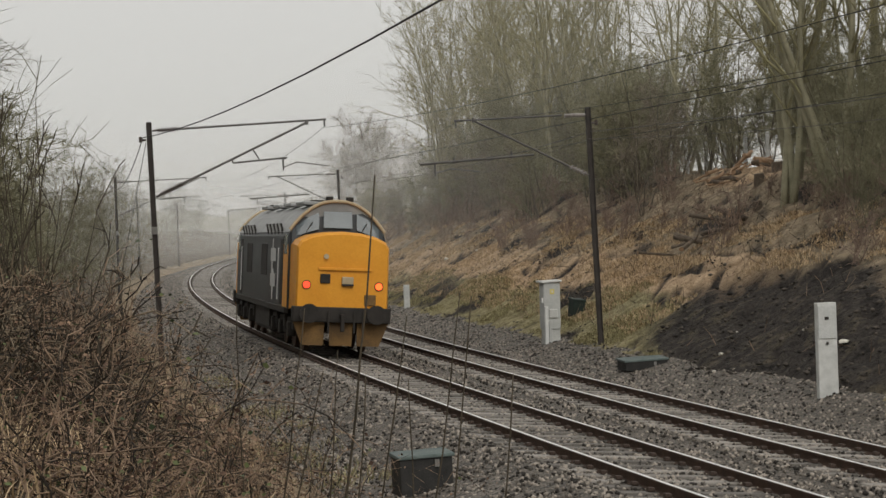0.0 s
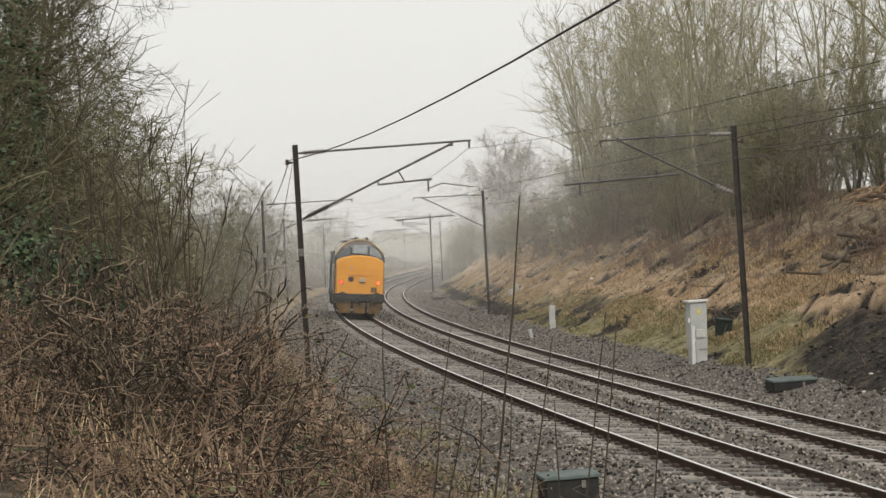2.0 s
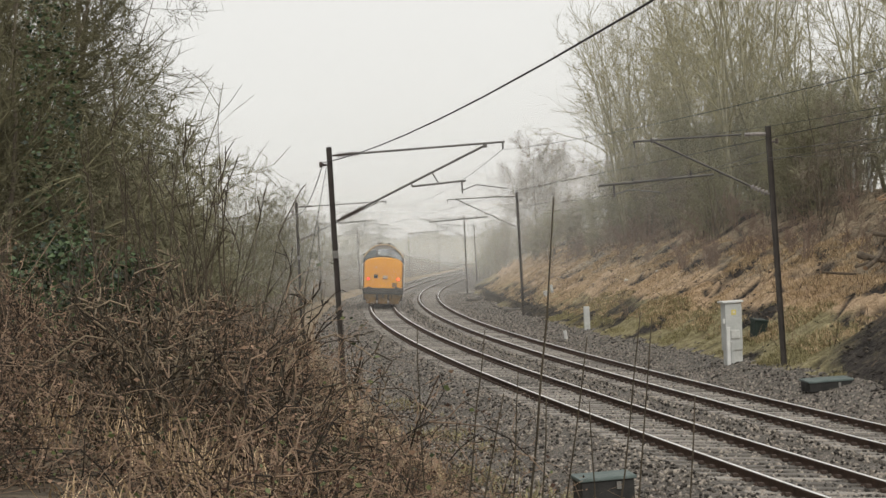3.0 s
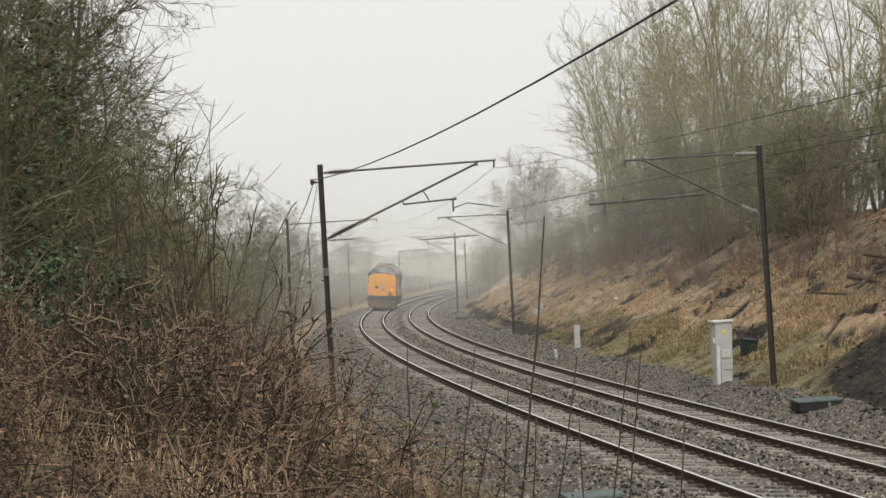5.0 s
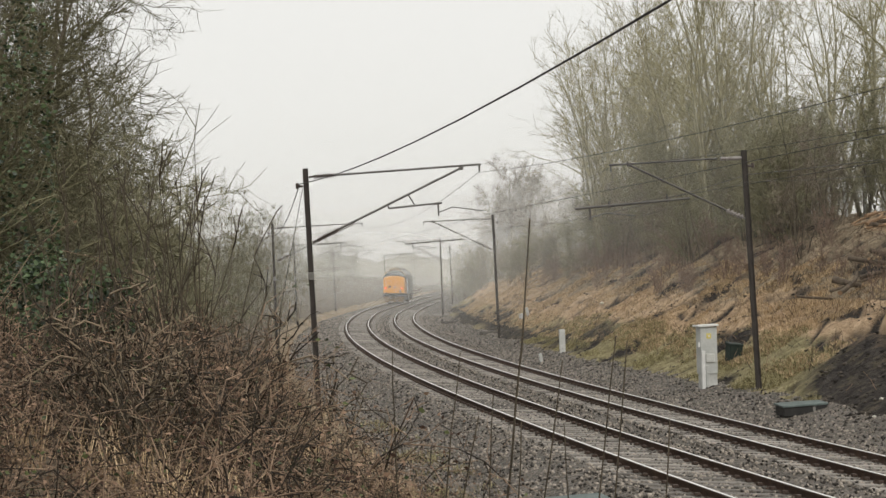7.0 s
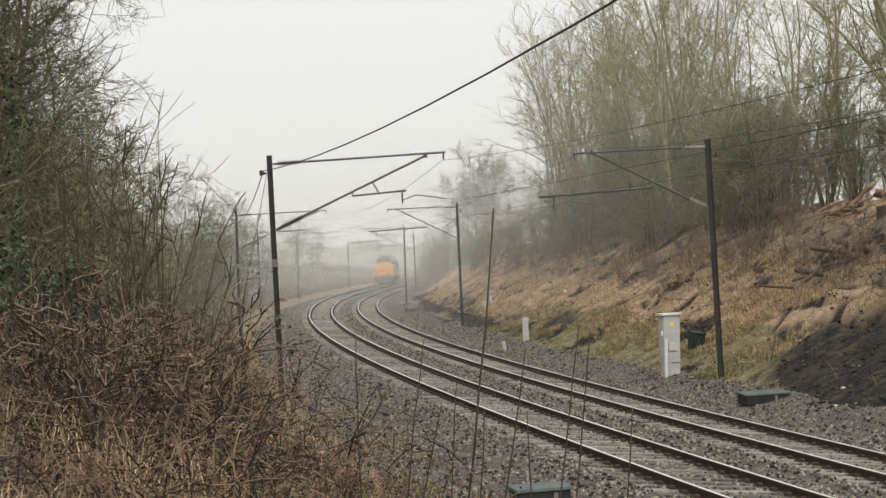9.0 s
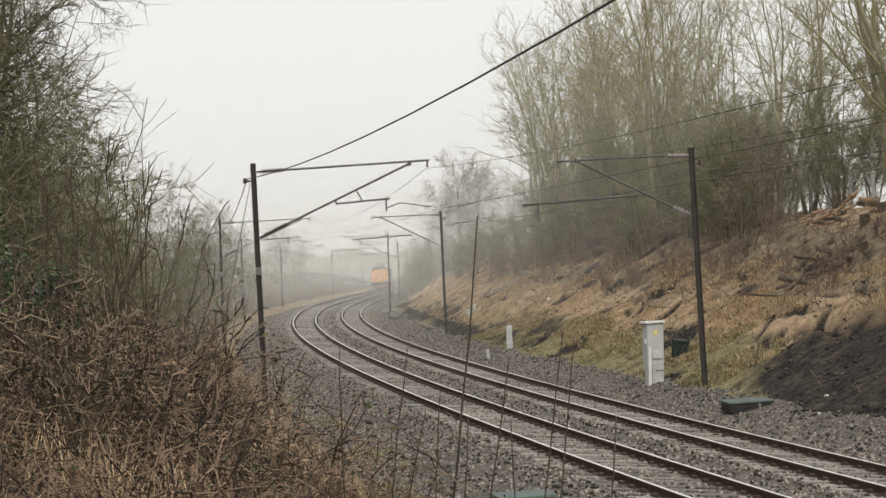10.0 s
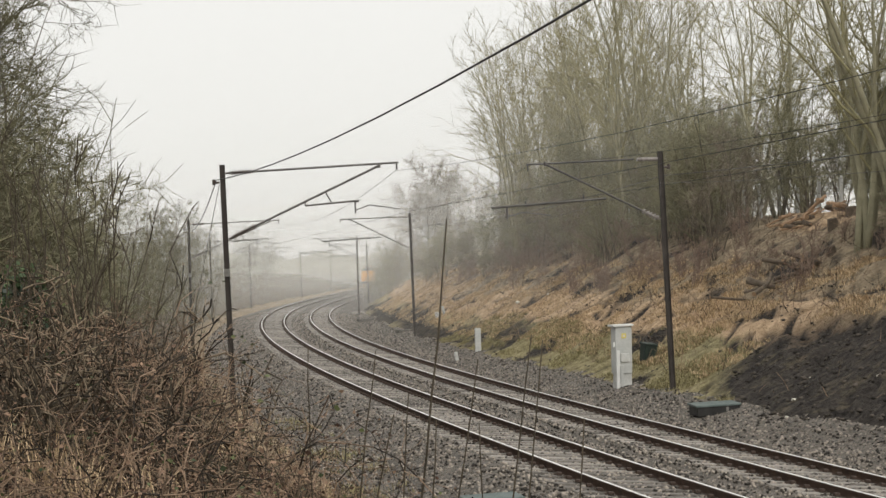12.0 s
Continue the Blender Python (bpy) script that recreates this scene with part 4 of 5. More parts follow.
def log_mesh(length, r, seed):
    rr = random.Random(seed)
    bm = bmesh.new()
    n, k = 10, 6
    rings = []
    bend = rr.uniform(-0.3, 0.3)
    for j in range(k):
        f = j / (k - 1)
        rings.append([bm.verts.new((length * (f - 0.5), bend * math.sin(f * 3.1) + r * (1 - 0.3 * f) * math.cos(a) * rr.uniform(0.9, 1.1), r * (1 - 0.3 * f) * math.sin(a) * rr.uniform(0.9, 1.1)))
                      for a in [2 * math.pi * i / n for i in range(n)]])
    for a, b in zip(rings, rings[1:]):
        for i in range(n):
            bm.faces.new((a[i], a[(i + 1) % n], b[(i + 1) % n], b[i]))
    caps = [bm.faces.new(rings[0][::-1]), bm.faces.new(rings[-1])]
    for c in caps:
        c.material_index = 1
    bmesh.ops.recalc_face_normals(bm, faces=bm.faces)
    data = bpy.data.meshes.new("log")
    bm.to_mesh(data)
    bm.free()
    data.materials.append(M_LOG)
    data.materials.append(M_WOOD)
    return data


def build_logs():
    shapes = [log_mesh(1.6, 0.075, 3), log_mesh(0.9, 0.11, 4), log_mesh(2.2, 0.045, 5)]
    fresh = [log_mesh(0.9, 0.07, 13), log_mesh(0.6, 0.09, 14), log_mesh(1.2, 0.04, 15)]
    for data in fresh[::2]:
        data.materials[0] = M_WOOD
    # a heap of felled limbs half way up, and another with fresh wood on the crest
    for cx, cy, spread, count, lift in ((10.2, 64.0, 1.0, 10, 0.0), (12.9, 74.9, 1.3, 20, 0.02)):
        for i in range(count):
            x, y = cx + rng.gauss(0, spread * 0.55), cy + rng.gauss(0, spread * 0.7)
            ob = link("log", (fresh if cy > 70 else shapes)[i % 3])
            ob.matrix_basis = pose(x, y, floor_at(x, y) + 0.10 + lift + 0.16 * rng.random() * (i % 4), 0, rng.uniform(-22, 22), rng.uniform(-90, 90))
            tagged(ob, "felled log lying in a heap on the bank", "log", "felled logs")
    ob = link("log", log_mesh(1.1, 0.08, 8))
    ob.data.materials[0] = M_WOOD
    ob.matrix_basis = pose(13.1, 75.0, floor_at(13.1, 75.0) + 0.40, 0, -42, -20)
    tagged(ob, "fresh split timber leaning on the log heap", "log", "felled logs")
    # stumps
    for x, y, r in ((13.6, 70.7, 0.22), (12.6, 68.88, 0.16), (11.6, 63.84, 0.14)):
        bm = bmesh.new()
        rod(bm, (0, 0, -0.2), (0, 0, 0.35), r * 1.3, r, 12)
        ob = part("tree_stump", bm, M_LOG)
        ob.matrix_basis = pose(x, y, floor_at(x, y), 4, -6, 0)
        tagged(ob, "cut tree stump on the bank", "stump", "stumps")


def build_fence():
    fence = empty("post_fence", Matrix(), "pale post and wire fence along the top of the cutting", "fence")
    bm = bmesh.new()
    box(bm, (0.13, 0.13, 1.5), (0, 0, 0.65), bevel=0.015)
    data = bpy.data.meshes.new("post")
    bm.to_mesh(data)
    bm.free()
    data.materials.append(M_CONCRETE)
    ends = []
    for i in range(44):
        s = 48 + 2.7 * i
        ob = link("post", data, fence)
        ob.matrix_basis = station(s, 19.2, ground_z(s, 19.2), 0, rng.uniform(-3, 3))
        ends.append(place(s, 19.2, ground_z(s, 19.2)))
    for h in (0.35, 0.75, 1.15):
        link("wire_strand", limb("wire_strand", [a + Vector((0, 0, h)) for a in ends], 0.006, 0.006, M_WIRE, 4), fence)


# ---- plants ----
def wander(r, p, d, length, n, bend, lift):
    """Points of a bent branch."""
    pts, step = [p], length / n
    for _ in range(n):
        d = (d + Vector((r.gauss(0, bend), r.gauss(0, bend), r.gauss(0, bend) + lift))).normalized()
        p = p + d * step
        pts.append(p)
    return pts, d


def put(segs, pts, r0, r1):
    n = len(pts) - 1
    for i in range(n):
        a, b = r0 + (r1 - r0) * i / n, r0 + (r1 - r0) * (i + 1) / n
        segs.append((*pts[i], *pts[i + 1], a, b))


def aside(r, d, angle):
    """A direction that leaves d by an angle, any way round."""
    w = Vector((r.gauss(0, 1), r.gauss(0, 1), r.gauss(0, 1))).cross(d).normalized()
    return (d * math.cos(angle) + w * math.sin(angle)).normalized()


def grow(seed, h, r0, limbs, first, angle, reach, subs, twigs, lift=0.05, twig=0.007, stems=1, bend=0.10, tight=1.0):
    """Trunk sticks and crown sticks of a bare tree."""
    r = random.Random(seed)
    trunk, crown, tips = [], [], []
    for k in range(stems):
        d = aside(r, Vector((0, 0, 1)), 0.0 if stems == 1 else r.uniform(0.05, 0.35))
        hh = h * (1 if k == 0 else r.uniform(0.65, 1.0))
        pts, _ = wander(r, Vector((r.gauss(0, 0.12), r.gauss(0, 0.12), -0.3)) if stems > 1 else Vector((0, 0, -0.3)), d, hh, 10, bend * 0.45, 0.04)
        trunk.append((pts, r0))
        for i in range(limbs):
            f = first + (0.98 - first) * (i + r.random()) / limbs
            j = min(int(f * 10), 9)
            p = pts[j].lerp(pts[j + 1], f * 10 - j)
            d1 = aside(r, (pts[j + 1] - pts[j]).normalized(), radians(angle) * r.uniform(0.7, 1.3))
            len1 = h * reach * (1.12 - 0.75 * f) * r.uniform(0.6, 1.25)
            r1 = max(r0 * (1 - 0.85 * f) * 0.5, twig * 1.6)
            lp, _ = wander(r, p, d1, len1, 5, bend, lift)
            put(crown, lp, r1, twig)
            for q in range(subs):
                g = r.uniform(0.2, 1.0) * 5
                a = min(int(g), 4)
                p2 = lp[a].lerp(lp[a + 1], g - a)
                d2 = aside(r, (lp[a + 1] - lp[a]).normalized(), r.uniform(0.45, 1.15) * tight)
                len2 = len1 * r.uniform(0.25, 0.6)
                sp, _ = wander(r, p2, d2, len2, 3, bend * 1.3, lift)
                put(crown, sp, max(r1 * 0.4, twig * 1.2), twig * 0.8)
                for w in range(twigs):
                    g2 = r.uniform(0.15, 1.0) * 3
                    b = min(int(g2), 2)
                    p3 = sp[b].lerp(sp[b + 1], g2 - b)
                    d3 = aside(r, (sp[b + 1] - sp[b]).normalized(), r.uniform(0.5, 1.3) * tight)
                    tp, _ = wander(r, p3, d3, len2 * r.uniform(0.28, 0.65), 2, bend * 1.6, lift)
                    put(tips, tp, twig * 0.95, twig * 0.4)
    return trunk, crown, tips


def tree(name, grown, bark, twigs, label, category, group, ivy=None):
    trunk, crown, tips = grown
    ob = empty(name, Matrix(), label, category, group)
    for pts, r0 in trunk:
        link("trunk", limb("trunk", pts, r0, r0 * 0.12, bark), ob)
    link("crown", sticks("crown", crown, twigs, 3, tips), ob, "bare branches and twigs")
    if ivy:
        link("ivy", ivy, ob, "dark ivy leaves")
    return ob


def scatter(kinds, spots, r):
    """Copies of the kinds at (x, y, size) places, the first of each kind being itself."""
    used = set()
    for i, (x, y, k) in enumerate(spots):
        src = kinds[i % len(kinds)]
        z = floor_at(x, y)
        m = pose(x, y, z - 0.05, r.uniform(-3, 3), r.uniform(-3, 3), r.uniform(0, 360))
        if src.name in used:
            ob = copy_thing(src, m)
        else:
            used.add(src.name)
            ob, src.matrix_basis = src, m
        ob.scale = (k, k, k)


def ivy_on(seed, h, r0, n, leaf):
    r = random.Random(seed)
    spots = []
    for _ in range(n):
        a, z = r.uniform(0, 6.28), h * r.random() ** 1.2
        d = r0 + abs(r.gauss(0, 0.35)) * (1 - 0.5 * z / h)
        spots.append((d * math.cos(a), d * math.sin(a), z))
    return leaves("ivy", spots, leaf, M_IVY, seed)


def build_woods():
    r = random.Random(21)
    # tall bare trees on the right-hand crest
    tall = [tree("bare_tree", grow(30 + i, 14.5, 0.125, 11, 0.20, 31, 0.42, 7, 4, 0.045, 0.0112, 2, 0.12, 0.8), M_BARK_PALE, M_TWIG_TAN, "tall slender leafless tree on top of the cutting", "tree", "trees on the crest") for i in range(4)]
    spots = []
    for i in range(26):
        s = 59 + 118 * (i + r.random()) / 26
        u = 18.0 + 10 * r.random() ** 1.5
        p = place(s, u)
        if 0.171 < p.x / p.y < 0.204 and i % 2:
            continue
        spots.append((p.x, p.y, r.uniform(0.8, 1.15)))
    for i in range(8):
        p = place(98 + 48 * (i + r.random()) / 8, 14.6 + 4.5 * r.random())
        spots.append((p.x, p.y, r.uniform(0.8, 1.1)))
    spots += [(4.2, 124, 0.85), (4.6, 130, 0.9)]
    scatter(tall, spots, r)
    forked = [tree("bare_tree", grow(40 + i, 12, 0.13, 8, 0.24, 32, 0.42, 6, 5, 0.04, 0.010, 3, 0.13, 0.85), M_BARK_PALE, M_TWIG_TAN, "many-stemmed leafless tree at the edge of the cutting", "tree", "trees on the crest") for i in range(2)]
    scatter(forked, [(12.3, 62.0, 0.95), (13.3, 60.5, 1.05), (12.9, 64.5, 1.1), (15.6, 65.1, 1.0), (16.6, 61.6, 1.05), (15.0, 52.5, 0.9), (17.8, 56, 1.1), (14.6, 46.2, 0.8), (19.5, 72.8, 1.0), (16.2, 50.4, 1.0), (18.8, 62.3, 1.0), (15.4, 58.1, 0.85), (13.8, 41.3, 0.7), (16.8, 46.9, 0.9)], r)
    # scrub that covers the upper bank farther on
    scrub = [tree("thorn_scrub", grow(50 + i, 4.8, 0.035, 7, 0.08, 38, 0.38, 5, 8, 0.03, 0.010, 4, 0.2), M_BARK, (M_TWIG, M_TWIG_GREEN, M_TWIG_GREEN)[i], "dense leafless thorn scrub on the bank", "shrub", "scrub on the bank") for i in range(3)]
    spots = []
    for i in range(104):
        s = 76 + 210 * ((i + r.random()) / 104) ** 1.15
        u = (13.2 if s > 118 else 15.0) + r.uniform(-1.4, 4.5)
        p = place(s, u)
        spots.append((p.x, p.y, r.uniform(0.7, 1.25) * (1.0 if s < 129 else 0.68)))
    for i in range(26):
        p = place(62 + 100 * (i + r.random()) / 26, 19.5 + 7 * r.random())
        spots.append((p.x, p.y, r.uniform(0.95, 1.45)))
    spots += [(-8.5, 262, 0.9), (-7.6, 255, 1.1), (-6.6, 250, 1.3), (-5.5, 245, 1.45), (-9.3, 275, 0.8), (-7.8, 275, 1.2), (-6.2, 268, 1.4), (-5.2, 215, 1.1), (-4.4, 205, 1.2), (-5.9, 225, 1.0)]
    scatter(scrub, spots, r)
    # a dark thicket under the tall trees
    thicket = [tree("thicket_shrub", grow(55 + i, 5.6, 0.03, 8, 0.05, 40, 0.40, 6, 9, 0.02, 0.0075, 5, 0.2), M_BARK, M_TWIG_GREEN, "dense dark olive leafless thicket under the tall trees", "shrub", "thicket under the trees") for i in range(2)]
    spots = []
    for i in range(44):
        s = 78 + 70 * (i + r.random()) / 44
        p = place(s, (15.5 if s > 87 else 18.5) + 5.5 * r.random())
        spots.append((p.x, p.y, r.uniform(0.85, 1.35) * (1.0 if s < 123 else 0.8)))
    spots += [(10.4, 85, 1.0), (10.9, 86.5, 1.05), (10.0, 87, 0.9), (13.2, 58, 0.75), (12.6, 55.5, 0.7), (13.8, 61, 0.85), (14.2, 63.5, 0.9), (12.2, 52.5, 0.6), (13.4, 56.5, 0.8), (14.6, 60, 0.9), (14.9, 64, 1.0)]
    scatter(thicket, spots, r)
    # low reddish saplings on the slope
    low = [tree("sapling", grow(60 + i, 1.7, 0.014, 4, 0.1, 30, 0.40, 4, 4, 0.05, 0.0065, 5, 0.14), M_TWIG_RED, M_TWIG_RED, "low reddish leafless sapling on the slope", "shrub", "saplings on the slope") for i in range(3)]
    spots = []
    for i in range(105):
        s = 48 + 87 * (i + r.random()) / 105
        u = r.uniform(11.6, 16.5)
        p = place(s, u)
        if abs(p.x - 12.8) < 1.8 and abs(p.y - 73) < 7:
            continue
        spots.append((p.x, p.y, r.uniform(0.6, 1.3)))
    for i in range(16):
        p = place(r.uniform(36, 55), r.uniform(10.6, 16.5))
        spots.append((p.x, p.y, r.uniform(0.8, 1.5)))
    scatter(low, spots, r)
    # lone trees far off on the right
    lone = [tree("bare_tree", grow(70, 10.5, 0.15, 30, 0.20, 50, 0.58, 11, 9, 0.06, 0.014, 1, 0.08), M_BARK, M_TWIG, "round-headed leafless tree beyond the cutting", "tree", "distant trees")]
    scatter(lone, [(-1.6, 240.8, 1.02), (0.5, 245, 0.9), (-3.4, 246.4, 0.85), (5.5, 287, 0.8), (9, 266, 0.8)], r)
    # woods along the left-hand side
    left = [tree("bare_tree", grow(80 + i, 10.5, 0.06, 15, 0.06, 60, 0.29, 9, 9, 0.010, 0.0066, 2, 0.19, 0.85), M_BARK, M_TWIG_DARK, "dense leafless tree beside the line", "tree", "trees beside the line") for i in range(3)]
    spots = [(-9.8, 37.8, 0.95), (-11.2, 42, 1.1), (-10.4, 46.9, 0.9), (-12.2, 38.5, 1.15), (-12.0, 51.8, 1.0), (-13.6, 46.2, 1.2), (-13.2, 58.8, 0.95), (-14.8, 63, 1.05), (-15.0, 54.6, 1.2), (-10.0, 34.3, 0.95),
             (-12.0, 46.9, 1.0), (-10.8, 53.2, 0.6), (-12.2, 62.3, 0.62), (-13.2, 52.5, 1.05), (-13.0, 68.6, 0.65), (-14.8, 74.2, 0.75), (-12.0, 33.6, 1.0), (-14.0, 40.6, 1.1), (-10.6, 36.4, 1.25), (-11.8, 40.6, 1.3), (-12.8, 43.4, 1.3), (-9.9, 32.48, 1.15), (-13.0, 36.4, 1.35), (-11.8, 78.4, 0.62), (-12.6, 86.8, 0.66), (-13.5, 98, 0.7), (-14.4, 92.4, 0.75), (-15.2, 112, 0.75), (-16.5, 128.8, 0.8), (-17.5, 147, 0.8), (-14.6, 103.6, 0.7), (-11.4, 71.4, 0.55), (-16.0, 120.4, 0.7), (-18.0, 165.2, 0.75), (-11.0, 40.04, 0.8), (-12.6, 56, 0.8), (-10.2, 41.3, 1.35), (-11.4, 44.8, 1.4), (-12.4, 49.7, 1.35)]
    for i in range(44):
        s = 67 + 280 * ((i + r.random()) / 44) ** 1.3
        p = place(s, -9.4 - 10 * r.random() - (1.5 if s < 98 else 0))
        spots.append((p.x, p.y, r.uniform(0.6, 0.85)))
    scatter(left, spots, r)
    under = [tree("undergrowth_shrub", grow(100 + i, 4.2, 0.022, 6, 0.05, 40, 0.38, 4, 9, 0.02, 0.008, 5, 0.22), M_BARK, M_TWIG_GREEN, "leafless undergrowth shrub beside the line", "shrub", "undergrowth") for i in range(2)]
    spots = []
    for i in range(46):
        s = 36 + 238 * ((i + r.random()) / 46) ** 1.3
        p = place(s, -7.4 - 5.5 * r.random() - (0.8 if s < 63 else 0))
        spots.append((p.x, p.y, r.uniform(0.7, 1.2)))
    spots += [(-8.6, 44.8, 1.25), (-9.2, 49, 1.35), (-9.8, 53.2, 1.4), (-8.4, 41.3, 1.2), (-9.4, 46.9, 1.45), (-10.2, 57.4, 1.4), (-8.9, 42.84, 1.4), (-10.4, 61.6, 1.35)]
    scatter(under, spots, r)


def bramble(seed, spread, height, canes, leaf_n, green, thick=0.006, cane=M_CANE):
    """Arching canes with side shoots, and leaves that cling to them."""
    r = random.Random(seed)
    segs, spots = [], []
    for _ in range(canes):
        a = r.uniform(0, 6.28)
        p = Vector((r.gauss(0, spread * 0.35), r.gauss(0, spread * 0.35), -0.1))
        d = Vector((math.cos(a) * 0.55, math.sin(a) * 0.55, 1)).normalized()
        pts, _ = wander(r, p, d, height * r.uniform(0.9, 2.0), 11, 0.30, -0.075)
        pts = [Vector((q.x, q.y, max(q.z, 0.02))) for q in pts]
        k = thick * r.uniform(0.7, 1.4)
        put(segs, pts, k, k * 0.4)
        for _ in range(4):
            i = r.randrange(2, 11)
            q, _ = wander(r, pts[i], aside(r, (pts[i + 1] - pts[i] + Vector((0, 0, 1e-4))).normalized(), r.uniform(0.5, 1.2)), height * r.uniform(0.15, 0.5), 3, 0.42, -0.04)
            put(segs, q, k * 0.55, k * 0.25)
            spots += [tuple(x) for x in q[1:]]
        spots += [tuple(x) for x in pts[2:]]
    picked = [spots[r.randrange(len(spots))] for _ in range(leaf_n)]
    picked = [(x + r.gauss(0, 0.05), y + r.gauss(0, 0.05), abs(z + r.gauss(0, 0.05))) for x, y, z in picked]
    ob = empty("bramble_bush", Matrix(), "tangled brown bramble with dead leaves" if not green else "tangled bramble with some green leaves", "bramble", "brambles")
    tagged(link("cane_tangle", sticks("cane_tangle", segs, cane), ob), kind="stuff")
    link("dead_foliage", leaves("dead_foliage", picked[green:], 0.027, M_DEADLEAF, seed), ob, "curled brown dead leaves")
    if green:
        link("green_foliage", leaves("green_foliage", picked[:green], 0.036, M_LEAF, seed + 1), ob, "dull green bramble leaves")
    return ob


def build_brambles():
    r = random.Random(33)
    kinds = [bramble(1, 0.9, 0.95, 40, 820, 0), bramble(2, 0.8, 1.05, 36, 700, 150), bramble(3, 1.0, 0.8, 46, 1000, 90), bramble(4, 0.7, 1.2, 32, 520, 0)]
    spots = []
    for i in range(190):
        s, u = r.uniform(7, 62), -4.9 - 8.5 * r.random()
        edge = min(1.0, 0.45 + (-4.9 - u) * 0.32)
        p = place(s, u)
        if p.y < 11.2:
            continue
        spots.append((p.x, p.y, edge * r.uniform(0.75, 1.2)))
    scatter(kinds, spots, r)
    # bold dark arching stems in front of the tangle
    bold = [bramble(11 + i, 0.75, 1.25, 14, 120, 0, 0.0125, M_STALK) for i in range(3)]
    scatter(bold, [(-2.7, 16.66, 0.9), (-3.3, 17.22, 1.0), (-3.9, 18.06, 1.0), (-2.9, 19.04, 1.1), (-3.6, 16.1, 0.9), (-4.3, 19.88, 1.1), (-3.2, 21.28, 1.1)], r)
    # tall whippy shoots that stand out of the brambles
    whip = [tree("whippy_shrub", grow(120 + i, 4.0, 0.016, 2, 0.35, 20, 0.26, 2, 0, 0.03, 0.006, 6, 0.10), M_STALK, M_STALK, "tall whippy leafless shoots above the brambles", "shrub", "whippy shrubs") for i in range(3)]
    scatter(whip, [(-3.6, 22.68, 0.95), (-3.9, 23.24, 1.0), (-4.6, 24.5, 0.9), (-4.2, 27.3, 0.95), (-5.4, 25.9, 0.9), (-3.6, 21.84, 0.9), (-4.3, 22.68, 0.95)], r)
    thorn = [tree("thorn_bush", grow(130 + i, 1.9, 0.024, 8, 0.1, 46, 0.44, 6, 4, 0.0, 0.006, 5, 0.22), M_THORN, M_CANE, "dense brown leafless thorn bush among the brambles", "shrub", "thorn bushes") for i in range(2)]
    scatter(thorn, [(-2.5, 17.22, 0.75), (-3.8, 17.5, 0.85), (-2.7, 20.3, 0.95), (-3.2, 18.48, 0.9), (-3.6, 21, 1.0), (-5.2, 20.72, 0.9)], r)
    # the big dark thorn bush with arching stems in front of the tangle
    arch_bush = [tree("thorn_bush", grow(140 + i, 2.2, 0.019, 5, 0.25, 44, 0.50, 3, 1, -0.03, 0.0062, 7, 0.30), M_STALK, M_THORN, "big dark leafless thorn bush with arching stems", "shrub", "thorn bushes") for i in range(3)]
    scatter(arch_bush, [(-2.9, 16.2, 0.92), (-2.2, 17.0, 0.92), (-3.5, 17.2, 0.95), (-2.6, 18.0, 1.0), (-1.95, 18.4, 0.85)], r)
    # lone leafy shoots at the edge
    sprig = bramble(9, 0.5, 0.85, 9, 80, 66)
    scatter([sprig], [(-1.75, 18.48, 1.05), (-1.35, 20.44, 0.95), (-1.15, 17.08, 0.8), (-1.9, 21.84, 0.9), (-0.6, 15.68, 0.55)], r)
    # pale arching tufts of dead grass in front
    for i, (x, y) in enumerate(((-2.95, 15.26), (-2.5, 14.7), (-3.35, 15.82), (-2.2, 14.28), (-3.7, 15.4), (-1.5, 14.56), (-3.1, 17.22), (-2.0, 15.82), (-1.0, 14.84))):
        spots = [(r.gauss(0, 0.08), r.gauss(0, 0.08), 0.0) for _ in range(8)]
        ob = link("grass_tuft", blades("grass_tuft", spots, M_STRAW, 60 + i, 0.55, 0.0045))
        ob.matrix_basis = pose(x, y, floor_at(x, y) + 0.1)
        tagged(ob, "pale arching tuft of dead grass among brambles", "grass", "grass tufts")
    # an evergreen, ivy-clad clump
    for x, y, k, tall in ((-6.1, 26.4, 0.55, 0.75), (-5.4, 27.2, 0.45, 0.85), (-6.6, 28.6, 0.7, 0.9), (-8.0, 34.5, 0.50, 3.6)):
        rr = random.Random(int(y * 10))
        ob = empty("ivy_clump", pose(x, y, floor_at(x, y)), "dark green ivy-clad clump behind the brambles", "ivy", "ivy clumps")
        spots = []
        for _ in range(1500):
            v = Vector((rr.gauss(0, 1), rr.gauss(0, 1), rr.gauss(0, 1))).normalized() * (0.75 + 0.3 * rr.random())
            n = 1 + 0.35 * noise.noise(v * 1.7)
            spots.append((v.x * k * n, v.y * k * n, max(0.1, 0.4 + tall * 0.75 + v.z * tall * n * 0.9)))
        link("foliage", leaves("foliage", spots, 0.085, M_IVY, 5), ob)
        link("woody_core", sticks("woody_core", [(0, 0, -0.2, rr.gauss(0, 0.4), rr.gauss(0, 0.4), 1.6, 0.03, 0.01) for _ in range(14)], M_BARK), ob)


